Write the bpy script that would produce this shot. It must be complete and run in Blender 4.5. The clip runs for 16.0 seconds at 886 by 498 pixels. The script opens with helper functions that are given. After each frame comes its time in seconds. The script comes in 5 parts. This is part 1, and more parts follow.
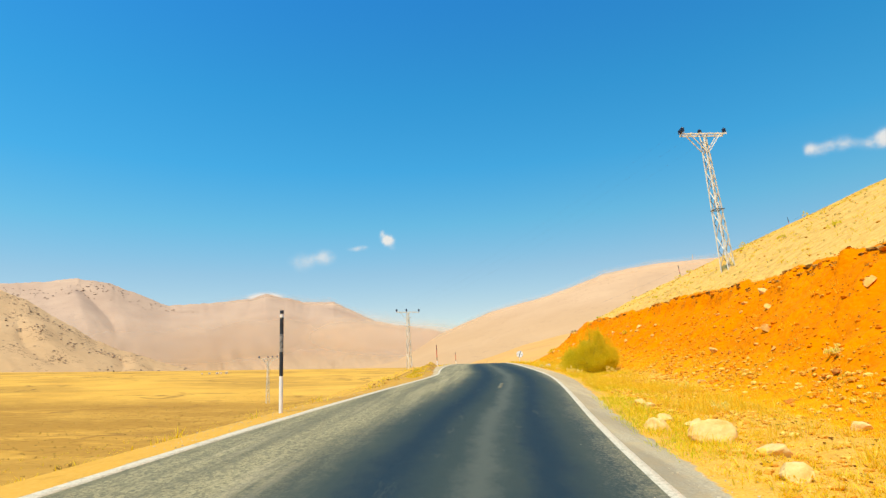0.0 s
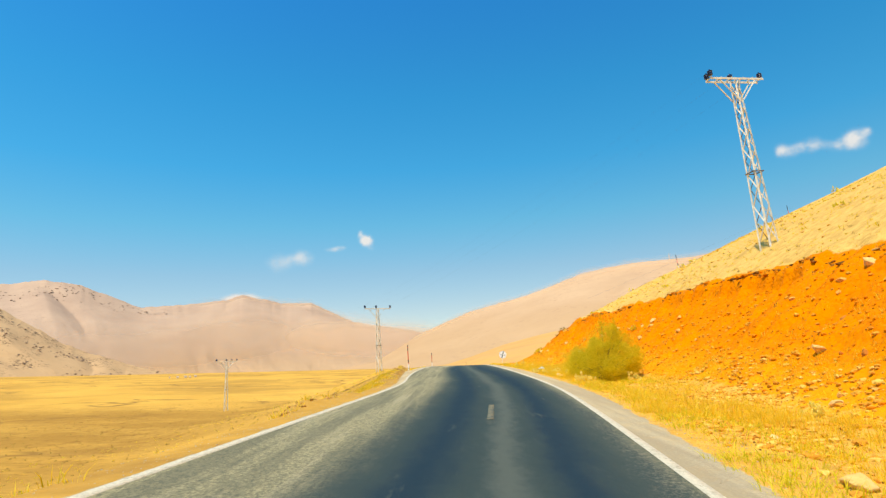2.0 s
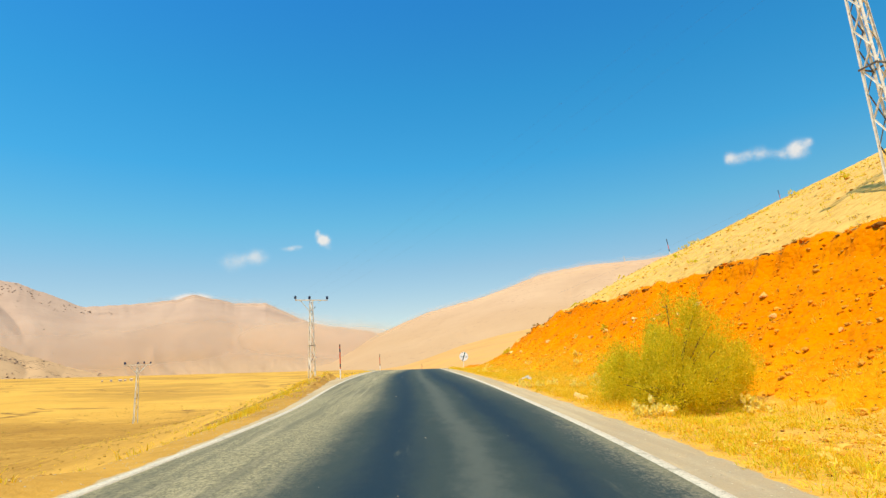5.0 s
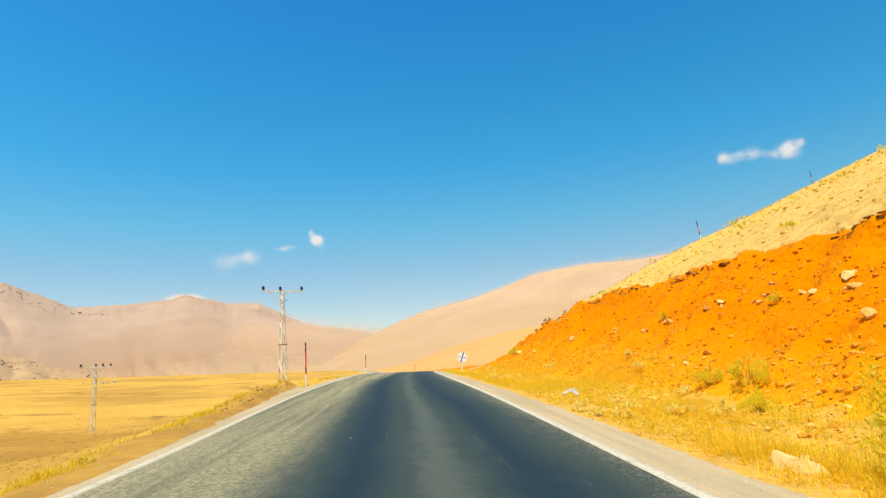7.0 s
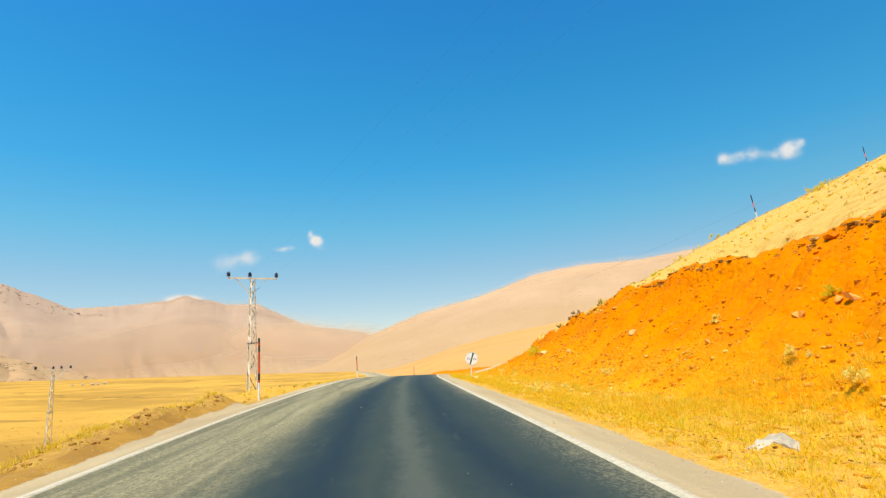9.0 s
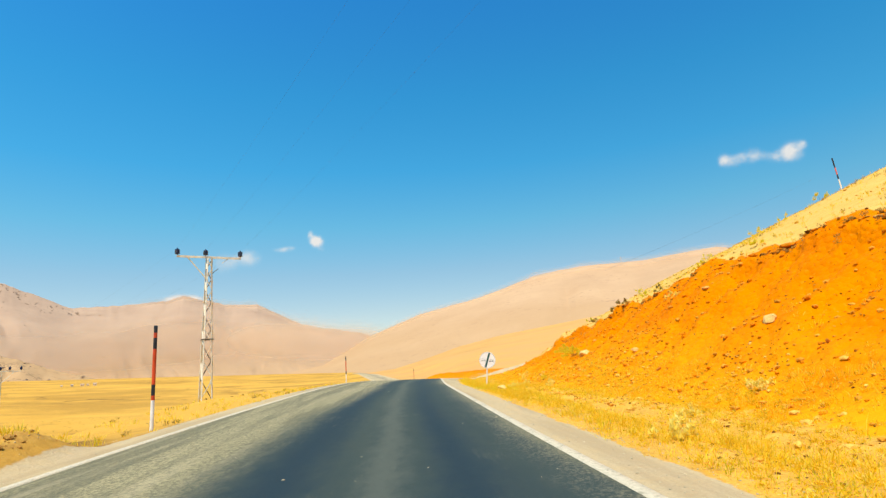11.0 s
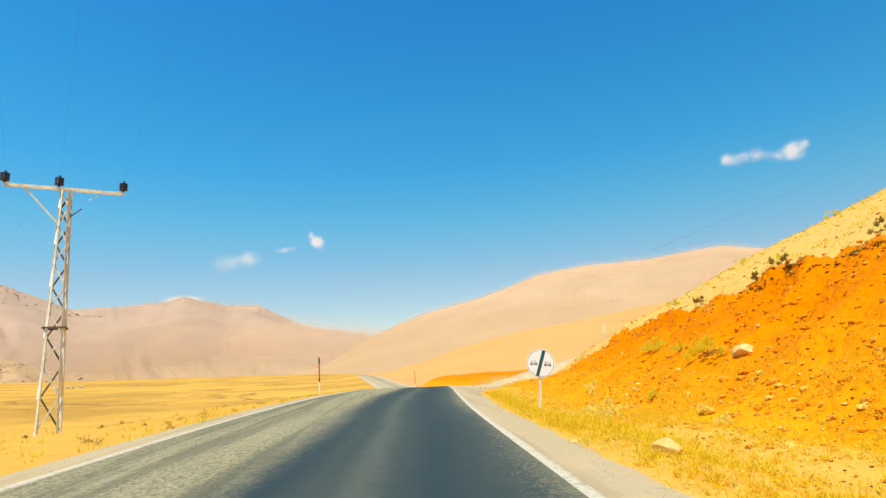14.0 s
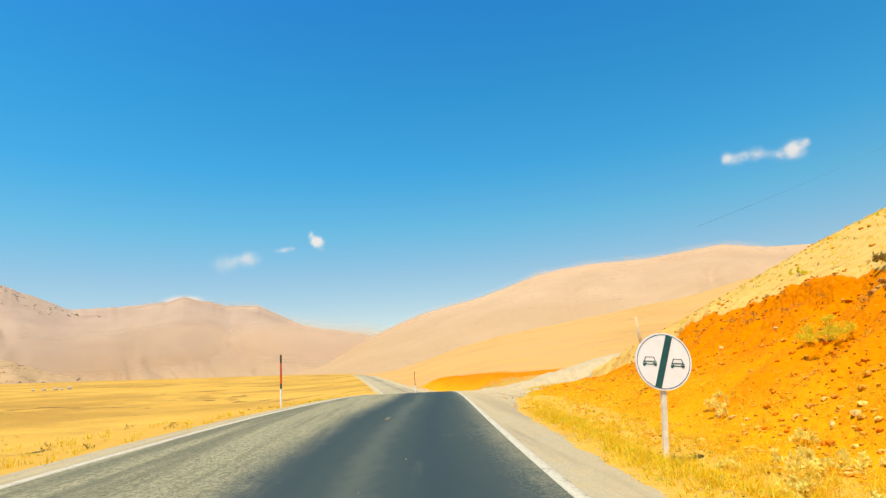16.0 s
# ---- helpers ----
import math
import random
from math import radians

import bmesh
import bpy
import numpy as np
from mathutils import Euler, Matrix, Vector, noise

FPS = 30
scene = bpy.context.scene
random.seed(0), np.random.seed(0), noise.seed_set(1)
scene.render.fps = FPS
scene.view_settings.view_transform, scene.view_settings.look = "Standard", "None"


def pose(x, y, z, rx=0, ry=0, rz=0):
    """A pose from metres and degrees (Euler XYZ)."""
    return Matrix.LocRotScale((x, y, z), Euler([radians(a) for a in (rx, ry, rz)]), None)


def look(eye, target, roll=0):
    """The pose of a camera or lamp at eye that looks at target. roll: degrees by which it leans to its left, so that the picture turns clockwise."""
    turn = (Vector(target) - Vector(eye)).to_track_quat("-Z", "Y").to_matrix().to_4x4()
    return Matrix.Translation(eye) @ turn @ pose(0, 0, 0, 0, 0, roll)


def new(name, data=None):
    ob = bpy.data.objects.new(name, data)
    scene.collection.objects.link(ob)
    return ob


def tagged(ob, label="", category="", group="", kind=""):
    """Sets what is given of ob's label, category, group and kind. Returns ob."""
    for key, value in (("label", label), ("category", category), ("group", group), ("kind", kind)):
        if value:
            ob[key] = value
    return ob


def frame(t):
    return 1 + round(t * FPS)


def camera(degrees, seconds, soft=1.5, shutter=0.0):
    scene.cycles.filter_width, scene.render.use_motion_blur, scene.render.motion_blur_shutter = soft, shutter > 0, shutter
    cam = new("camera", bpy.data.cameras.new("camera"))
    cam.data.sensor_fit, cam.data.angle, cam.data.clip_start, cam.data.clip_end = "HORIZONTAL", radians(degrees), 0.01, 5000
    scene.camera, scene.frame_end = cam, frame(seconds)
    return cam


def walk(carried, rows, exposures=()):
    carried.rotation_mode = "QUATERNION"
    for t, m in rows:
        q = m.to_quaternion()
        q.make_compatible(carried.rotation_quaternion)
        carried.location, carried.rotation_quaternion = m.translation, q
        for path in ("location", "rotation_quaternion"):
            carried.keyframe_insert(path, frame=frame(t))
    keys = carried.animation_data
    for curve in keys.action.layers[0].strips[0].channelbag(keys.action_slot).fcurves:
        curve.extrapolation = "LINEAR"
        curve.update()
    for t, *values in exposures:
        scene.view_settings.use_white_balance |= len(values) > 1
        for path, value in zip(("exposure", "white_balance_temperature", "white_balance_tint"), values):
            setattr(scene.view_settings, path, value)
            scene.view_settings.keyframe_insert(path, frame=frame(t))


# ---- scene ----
cam = camera(75.3, 16.0, soft=1.35)
PATH = [
    (0, -1.928, -73.526, 0.032, 2.539, 11.998, -2.765),
    (0.5, -1.928, -71.327, 0.122, 2.109, 11.984, -2.974),
    (1, -1.897, -69.123, 0.205, 1.619, 11.967, -3.136),
    (1.5, -1.839, -66.920, 0.281, 1.055, 11.947, -3.255),
    (2, -1.763, -64.723, 0.350, 0.376, 11.925, -3.332),
    (2.5, -1.671, -62.531, 0.416, -0.346, 11.906, -3.370),
    (3, -1.567, -60.343, 0.478, -1.018, 11.890, -3.390),
    (3.5, -1.448, -58.155, 0.538, -1.653, 11.873, -3.418),
    (4.2, -1.257, -55.097, 0.619, -2.499, 11.843, -3.464),
    (5, -1.019, -51.596, 0.715, -3.818, 11.783, -3.538),
    (5.8, -0.810, -48.019, 0.816, -4.379, 11.749, -3.601),
    (6.5, -0.673, -44.827, 0.906, -4.444, 11.747, -3.652),
    (7, -0.597, -42.521, 0.969, -4.449, 11.758, -3.693),
    (7.5, -0.531, -40.196, 1.030, -4.480, 11.776, -3.732),
    (8, -0.475, -37.869, 1.089, -4.515, 11.798, -3.753),
    (8.5, -0.424, -35.555, 1.146, -4.522, 11.823, -3.745),
    (9, -0.378, -33.251, 1.202, -4.495, 11.848, -3.720),
    (10, -0.297, -28.681, 1.307, -4.473, 11.907, -3.593),
    (11.3, -0.193, -22.801, 1.451, -4.481, 11.971, -3.526),
    (12, -0.128, -19.599, 1.537, -4.448, 11.994, -3.592),
    (12.5, -0.080, -17.298, 1.600, -4.438, 12.010, -3.626),
    (13, -0.030, -14.986, 1.661, -4.423, 12.026, -3.620),
    (13.5, 0.021, -12.662, 1.721, -4.397, 12.035, -3.608),
    (14, 0.074, -10.318, 1.779, -4.379, 12.035, -3.625),
    (14.5, 0.129, -7.947, 1.831, -4.368, 12.027, -3.672),
    (15, 0.188, -5.551, 1.874, -4.357, 12.014, -3.743),
    (15.5, 0.255, -3.132, 1.904, -4.351, 12.003, -3.800),
    (16, 0.329, -0.699, 1.919, -4.357, 12.024, -3.721),
]
walk(cam, [(t, look((x, y, z), (x - math.sin(radians(w)) * math.cos(radians(p)), y + math.cos(radians(w)) * math.cos(radians(p)), z + math.sin(radians(p))), r))
           for t, x, y, z, w, p, r in PATH], exposures=((0, 0.15, 7650, 10), (16, 0.15, 7650, 10)))
# ---- world, sun ----
SUN_ELEV, SUN_AZ = 65.0, 206.0          # degrees; azimuth clockwise from +y (the sun stands high behind and to the left)
world = bpy.data.worlds.new("world")
scene.world = world
world.use_nodes = True
wn, wl = world.node_tree.nodes, world.node_tree.links
wn.clear()
sky = wn.new("ShaderNodeTexSky")
sky.sky_type, sky.sun_disc = "NISHITA", False
sky.sun_elevation, sky.sun_rotation = radians(SUN_ELEV), radians(SUN_AZ)
sky.altitude, sky.air_density, sky.dust_density, sky.ozone_density = 1500, 1.0, 1.2, 3.0
tone = wn.new("ShaderNodeMix")
tone.data_type, tone.blend_type = "RGBA", "MULTIPLY"
tone.inputs["Factor"].default_value = 1.0
# a deep polarised blue overhead that pales into dust towards the horizon
coord, split, grade, gain = (wn.new("ShaderNode" + k) for k in ("TexCoord", "SeparateXYZ", "ValToRGB", "VectorMath"))
stops = ((0.0, (1.04, 0.96, 0.85)), (0.10, (1.00, 1.00, 0.93)), (0.17, (0.83, 1.08, 1.06)), (0.25, (0.48, 1.26, 1.30)), (0.34, (0.20, 1.30, 1.56)), (0.45, (0.11, 1.30, 1.70)), (0.60, (0.07, 1.20, 1.88)), (1.0, (0.07, 1.05, 1.70)))
while len(grade.color_ramp.elements) < len(stops):
    grade.color_ramp.elements.new(0.5)
for el, (p_, c_) in zip(grade.color_ramp.elements, stops):
    el.position, el.color = p_, (*(v / 2.6 for v in c_), 1)
gain.operation = "SCALE"
wl.new(coord.outputs["Generated"], split.inputs[0])
wl.new(split.outputs[2], grade.inputs[0])
wl.new(grade.outputs[0], gain.inputs[0])
side_ = wn.new("ShaderNodeMapRange")
for k_, v_ in zip(("From Min", "From Max", "To Min", "To Max"), (-0.8, 0.8, 2.6 * 1.12, 2.6 * 0.93)):
    side_.inputs[k_].default_value = v_
wl.new(split.outputs[0], side_.inputs["Value"])
wl.new(side_.outputs[0], gain.inputs["Scale"])
wl.new(gain.outputs[0], tone.inputs[7])
bgn, outn = wn.new("ShaderNodeBackground"), wn.new("ShaderNodeOutputWorld")
bgn.inputs["Strength"].default_value = 0.13
wl.new(sky.outputs[0], tone.inputs[6])
wl.new(tone.outputs[2], bgn.inputs["Color"])
wl.new(bgn.outputs[0], outn.inputs["Surface"])

sun_data = bpy.data.lights.new("sun", "SUN")
sun_data.energy, sun_data.angle, sun_data.color = 4.7, radians(1.0), (1.0, 0.95, 0.86)
sun = new("sun", sun_data)
_a, _e = radians(SUN_AZ), radians(SUN_ELEV)
SUN_DIR = Vector((math.sin(_a) * math.cos(_e), math.cos(_a) * math.cos(_e), math.sin(_e)))
sun.matrix_world = look(SUN_DIR * 300, (0, 0, 0))

# ---- materials ----
def material(name, rough=0.9, metal=0.0):
    m = bpy.data.materials.new(name)
    m.use_nodes = True
    bsdf = m.node_tree.nodes["Principled BSDF"]
    bsdf.inputs["Roughness"].default_value, bsdf.inputs["Metallic"].default_value = rough, metal
    bsdf.inputs["Specular IOR Level"].default_value = 0.25 if rough < 0.8 else 0.06
    return m, m.node_tree.nodes, m.node_tree.links, bsdf


class Nodes:
    """Small helper to chain shader nodes in one material."""
    def __init__(self, name, rough=0.9, metal=0.0):
        self.m, self.n, self.l, self.b = material(name, rough, metal)
        self.geo = self.n.new("ShaderNodeNewGeometry")
        self.pos = self.geo.outputs["Position"]

    def noise(self, scale, detail=4, rough=0.55, stretch=None, seed=0.0):
        v = self.pos
        if stretch or seed:
            mp = self.n.new("ShaderNodeMapping")
            mp.inputs["Scale"].default_value = stretch or (1, 1, 1)
            mp.inputs["Location"].default_value = (seed, seed * 1.7, seed * 0.3)
            self.l.new(v, mp.inputs["Vector"])
            v = mp.outputs[0]
        t = self.n.new("ShaderNodeTexNoise")
        t.inputs["Scale"].default_value, t.inputs["Detail"].default_value, t.inputs["Roughness"].default_value = scale, detail, rough
        self.l.new(v, t.inputs["Vector"])
        return t.outputs["Fac"]

    def voronoi(self, scale, feature="F1", out="Distance"):
        t = self.n.new("ShaderNodeTexVoronoi")
        t.feature = feature
        t.inputs["Scale"].default_value = scale
        self.l.new(self.pos, t.inputs["Vector"])
        return t.outputs[out]

    def attr(self, name):
        a = self.n.new("ShaderNodeAttribute")
        a.attribute_name = name
        return a.outputs["Fac"]

    def rand(self, island=False):
        if island:
            return self.geo.outputs["Random Per Island"]
        return self.n.new("ShaderNodeObjectInfo").outputs["Random"]

    def put(self, socket, value):
        if hasattr(value, "links"):
            self.l.new(value, socket)
        else:
            socket.default_value = value

    def step(self, fac, lo, hi, a=0.0, b=1.0):
        r = self.n.new("ShaderNodeMapRange")
        r.interpolation_type = "SMOOTHSTEP"
        self.l.new(fac, r.inputs["Value"])
        for k, v in zip(("From Min", "From Max", "To Min", "To Max"), (lo, hi, a, b)):
            r.inputs[k].default_value = v
        return r.outputs[0]

    def math(self, op, a, b=0.0):
        t = self.n.new("ShaderNodeMath")
        t.operation = op
        self.put(t.inputs[0], a)
        self.put(t.inputs[1], b)
        return t.outputs[0]

    def ramp(self, fac, *stops):
        r = self.n.new("ShaderNodeValToRGB")
        e = r.color_ramp.elements
        while len(e) < len(stops):
            e.new(0.5)
        for el, (p, c) in zip(e, stops):
            el.position, el.color = p, (*c, 1)
        self.l.new(fac, r.inputs[0])
        return r.outputs[0]

    def mix(self, fac, a, b, blend="MIX"):
        t = self.n.new("ShaderNodeMix")
        t.data_type, t.blend_type = "RGBA", blend
        self.put(t.inputs["Factor"], fac)
        for idx, v in ((6, a), (7, b)):
            if isinstance(v, tuple):
                v = (*v, 1) if len(v) == 3 else v
            self.put(t.inputs[idx], v)
        return t.outputs[2]

    def colour(self, c):
        self.put(self.b.inputs["Base Color"], (*c, 1) if isinstance(c, tuple) else c)
        return self

    def bump(self, height, strength=0.5, distance=0.05):
        t = self.n.new("ShaderNodeBump")
        t.inputs["Strength"].default_value, t.inputs["Distance"].default_value = strength, distance
        self.l.new(height, t.inputs["Height"])
        self.l.new(t.outputs[0], self.b.inputs["Normal"])
        return self


def plain_mat(name, c, rough=0.6, metal=0.0, vary=0.25, scale=6.0):
    k = Nodes(name, rough, metal)
    dark = tuple(v * (1 - vary) for v in c)
    lite = tuple(min(1, v * (1 + vary * 0.6)) for v in c)
    k.colour(k.ramp(k.noise(scale, 5), (0.3, dark), (0.7, lite)))
    k.bump(k.noise(scale * 6, 3), 0.15, 0.01)
    return k.m


GRASS_A, GRASS_B, GRASS_C = (0.70, 0.385, 0.066), (0.60, 0.308, 0.048), (0.36, 0.16, 0.02)
EARTH_A, EARTH_B, EARTH_C = (0.80, 0.232, 0.002), (0.72, 0.175, 0.002), (0.44, 0.092, 0.003)


def ground_material():
    k = Nodes("dry_ground", 0.95)
    # dry grass: broad tonal drift, tufts, brown streaks on the plain
    broad = k.noise(0.035, 5, 0.6)
    tuft = k.noise(2.2, 6, 0.7)
    fine = k.noise(14.0, 4, 0.7)
    streak = k.noise(0.028, 7, 0.68, (1.0, 1.5, 1.0), 11.0)
    patch = k.noise(0.017, 6, 0.62, (1.0, 1.1, 1.0), 4.0)
    grass = k.ramp(broad, (0.3, GRASS_B), (0.62, GRASS_A))
    grass = k.mix(k.step(tuft, 0.5, 0.78, 0.0, 0.45), grass, GRASS_C)
    grass = k.mix(k.step(fine, 0.35, 0.75, 0.0, 0.30), grass, (0.72, 0.46, 0.13))
    grass = k.mix(k.math("MULTIPLY", k.step(patch, 0.44, 0.6, 0.0, 1.0), k.step(tuft, 0.3, 0.62, 0.35, 0.75)), grass, (0.36, 0.19, 0.04))
    grass = k.mix(k.step(streak, 0.57, 0.66, 0.0, 0.6), grass, (0.24, 0.12, 0.035))
    seam = k.math("ABSOLUTE", k.math("SUBTRACT", k.noise(0.016, 4, 0.55, (1.0, 1.3, 1.0), 23.0), 0.5))
    grass = k.mix(k.math("MULTIPLY", k.step(seam, 0.0, 0.011, 0.85, 0.0), k.step(k.noise(0.03, 3, 0.5, None, 31.0), 0.5, 0.58)), grass, (0.17, 0.09, 0.03))
    grass = k.mix(k.math("MULTIPLY", k.attr("dun"), k.step(k.noise(0.045, 6, 0.68, (1.0, 2.2, 1.0), 37.0), 0.40, 0.56, 0.08, 0.85)), grass, (0.37, 0.19, 0.036))
    grass = k.mix(k.math("MULTIPLY", k.attr("dun"), k.step(k.noise(0.8, 6, 0.8, (1.0, 0.6, 1.0), 39.0), 0.52, 0.64, 0.0, 0.65)), grass, (0.24, 0.115, 0.022))
    # paler turf on the hillside above the cut
    grass = k.mix(k.math("MULTIPLY", k.attr("turf"), k.step(tuft, 0.35, 0.62, 0.95, 0.45)), grass, (0.75, 0.46, 0.13))
    grass = k.mix(k.math("MULTIPLY", k.attr("flank"), k.step(broad, 0.3, 0.7, 0.95, 0.6)), grass, (0.63, 0.345, 0.125))
    grass = k.mix(k.math("MULTIPLY", k.attr("verge"), k.step(tuft, 0.35, 0.7, 0.9, 0.35)), grass, (0.80, 0.435, 0.075))
    mott = k.noise(5.5, 7, 0.8, None, 41.0)
    grass = k.mix(k.math("MULTIPLY", k.attr("verge"), k.step(mott, 0.48, 0.62, 0.0, 0.7)), grass, (0.78, 0.37, 0.035))
    grass = k.mix(k.math("MULTIPLY", k.attr("verge"), k.step(k.noise(26.0, 4, 0.8, None, 47.0), 0.55, 0.63, 0.0, 0.75)), grass, (0.32, 0.14, 0.014))
    grass = k.mix(k.math("MULTIPLY", k.attr("verge"), k.step(k.noise(19.0, 4, 0.8, None, 53.0), 0.58, 0.67, 0.0, 0.75)), grass, (0.86, 0.60, 0.20))
    # red-orange cut earth
    e1, e2 = k.noise(0.55, 6, 0.65), k.noise(5.5, 6, 0.72)
    earth = k.ramp(e1, (0.28, EARTH_B), (0.66, EARTH_A))
    earth = k.mix(k.step(e2, 0.58, 0.78, 0.0, 0.30), earth, EARTH_C)
    # dark flecks painted for the small shadows beneath clods
    earth = k.mix(k.step(k.noise(11.0, 5, 0.75, (1, 1, 2.0), 71.0), 0.61, 0.68, 0.0, 0.5), earth, (0.36, 0.075, 0.004))
    earth = k.mix(k.step(k.noise(9.0, 3, 0.6, None, 5.0), 0.6, 0.74, 0.0, 0.35), earth, (0.84, 0.36, 0.03))
    earth = k.mix(k.math("MULTIPLY", k.attr("dusty"), k.step(e1, 0.3, 0.6, 0.45, 0.9)), earth, (0.84, 0.38, 0.012))
    # pale gravel of the shoulders
    grav = k.ramp(k.noise(30.0, 5, 0.75), (0.3, (0.30, 0.255, 0.16)), (0.7, (0.54, 0.46, 0.30)))
    grav = k.mix(k.step(k.noise(2.4, 6, 0.75, None, 61.0), 0.46, 0.64, 0.0, 0.5), grav, (0.54, 0.39, 0.19))
    grav = k.mix(k.step(k.noise(75.0, 3, 0.8, None, 67.0), 0.58, 0.68, 0.0, 0.5), grav, (0.20, 0.15, 0.085))
    grav = k.mix(k.step(k.noise(0.9, 4), 0.45, 0.7, 0.0, 0.5), grav, (0.43, 0.34, 0.19))
    grav = k.mix(k.math("MULTIPLY", k.step(k.noise(2.2, 5, 0.6, (1.0, 0.05, 1.0), 83.0), 0.42, 0.62), 0.6), grav, (0.25, 0.205, 0.13))
    grav = k.mix(k.math("MULTIPLY", k.attr("pale"), 0.85), grav, (0.72, 0.50, 0.25))
    # loose brown soil of the banked-up mounds
    soil = k.ramp(k.noise(4.0, 6, 0.75), (0.3, (0.34, 0.17, 0.04)), (0.7, (0.62, 0.36, 0.08)))
    ragged = k.math("MULTIPLY", k.math("SUBTRACT", k.noise(1.3, 5, 0.7, None, 3.0), 0.5), 1.1)

    def mask(name):
        return k.step(k.math("ADD", k.attr(name), ragged), 0.42, 0.58)
    col = k.mix(mask("earth"), grass, earth)
    col = k.mix(mask("soil"), col, soil)
    col = k.mix(mask("gravel"), col, grav)
    k.colour(col)
    clod = k.math("MULTIPLY", k.math("SUBTRACT", 0.5, k.voronoi(5.0)), k.math("MULTIPLY", k.attr("earth"), 0.9))
    h = k.math("ADD", clod, k.math("ADD", k.math("MULTIPLY", tuft, 0.6), k.math("ADD", k.math("MULTIPLY", fine, 0.25), k.math("MULTIPLY", e2, 0.6))))
    k.bump(h, 0.7, 0.09)
    return k.m


def road_material():
    k = Nodes("asphalt", 0.82)
    lane = k.attr("across")
    wob = k.math("ADD", k.math("MULTIPLY", k.math("SUBTRACT", k.noise(0.35, 4, 0.6, (1, 0.25, 1)), 0.5), 0.14), k.math("MULTIPLY", k.math("SUBTRACT", k.noise(3.5, 6, 0.8, (1, 0.5, 1), 6.0), 0.5), 0.10))
    a = k.math("ADD", lane, wob)
    grain = k.noise(45.0, 4, 0.8)
    speck = k.noise(27.0, 6, 0.8, (1.0, 0.7, 1.0), 2.0)
    long_ = k.noise(1.1, 4, 0.6, (1.0, 0.05, 1.0), 7.0)
    dark = k.ramp(grain, (0.25, (0.021, 0.038, 0.037)), (0.75, (0.050, 0.071, 0.063)))
    dark = k.mix(k.step(long_, 0.45, 0.72, 0.0, 0.6), dark, (0.056, 0.072, 0.057))
    tracks = k.math("ADD", k.math("MULTIPLY", k.step(a, 0.40, 0.50), k.step(a, 0.50, 0.60, 1.0, 0.0)), k.math("MULTIPLY", k.step(a, 0.72, 0.80), k.step(a, 0.80, 0.90, 1.0, 0.0)))
    dark = k.mix(k.math("MULTIPLY", tracks, 0.85), dark, (0.010, 0.029, 0.044))
    dark = k.mix(k.step(k.noise(60.0, 3, 0.8, (1, 0.5, 1), 9.0), 0.62, 0.72, 0.0, 0.5), dark, (0.12, 0.125, 0.10))
    dark = k.mix(k.step(k.noise(2.6, 6, 0.75, (1.0, 0.12, 1.0), 17.0), 0.58, 0.7, 0.0, 0.55), dark, (0.086, 0.096, 0.072))
    dark = k.mix(k.math("MULTIPLY", k.attr("wear"), 3.2), dark, (0.070, 0.094, 0.084))
    grey = k.ramp(grain, (0.25, (0.255, 0.220, 0.112)), (0.75, (0.48, 0.415, 0.225)))
    grey = k.mix(k.math("MULTIPLY", k.attr("wear"), 3.2), grey, (0.46, 0.40, 0.235))
    grey = k.mix(k.step(k.noise(1.6, 5, 0.65, (1.0, 0.04, 1.0), 27.0), 0.42, 0.62, 0.0, 0.65), grey, (0.130, 0.125, 0.078))
    grey = k.mix(k.step(k.noise(13.0, 6, 0.8, (1.0, 0.6, 1.0), 12.0), 0.47, 0.57, 0.0, 0.5), grey, (0.102, 0.103, 0.068))
    grey = k.mix(k.step(speck, 0.47, 0.57, 0.0, 0.6), grey, (0.078, 0.081, 0.055))
    grey = k.mix(k.step(k.noise(5.0, 4, 0.6, (1.0, 0.02, 1.0), 91.0), 0.52, 0.70, 0.0, 0.22), grey, (0.55, 0.46, 0.28))
    # the worn pale strip by the far edge, a dark resurfaced band, and a pale rim on the near edge
    edge_u = k.math("SUBTRACT", a, k.attr("wear"))
    inner = k.math("MULTIPLY", k.step(edge_u, 0.235, 0.42), k.step(a, 0.93, 1.02, 1.0, 0.25))
    col = k.mix(inner, grey, dark)
    # far stretch paled to dusty tan, with grazing-view sheen painted in
    col = k.mix(k.math("MULTIPLY", k.attr("far_pale"), k.step(k.noise(0.12, 5, 0.7, None, 19.0), 0.35, 0.6, 0.55, 0.95)), col, (0.50, 0.39, 0.225))
    # pale chippings worked loose along the near edge
    chips = k.math("MULTIPLY", k.step(a, 0.88, 1.0), k.step(k.noise(24.0, 6, 0.85, (1.0, 0.6, 1.0), 33.0), 0.47, 0.58, 0.0, 0.85))
    col = k.mix(chips, col, (0.25, 0.225, 0.145))
    # bleached ridge between the two wheel tracks
    ridge = k.math("MULTIPLY", k.step(a, 0.60, 0.665), k.step(a, 0.665, 0.73, 1.0, 0.0))
    col = k.mix(k.math("MULTIPLY", ridge, 0.6), col, (0.11, 0.122, 0.094))
    k.colour(col)
    k.b.inputs["Specular IOR Level"].default_value = 0.08
    k.put(k.b.inputs["Roughness"], k.step(grain, 0.2, 0.8, 0.75, 0.95))
    k.bump(k.math("ADD", grain, k.math("MULTIPLY", speck, 0.6)), 0.5, 0.012)
    return k.m


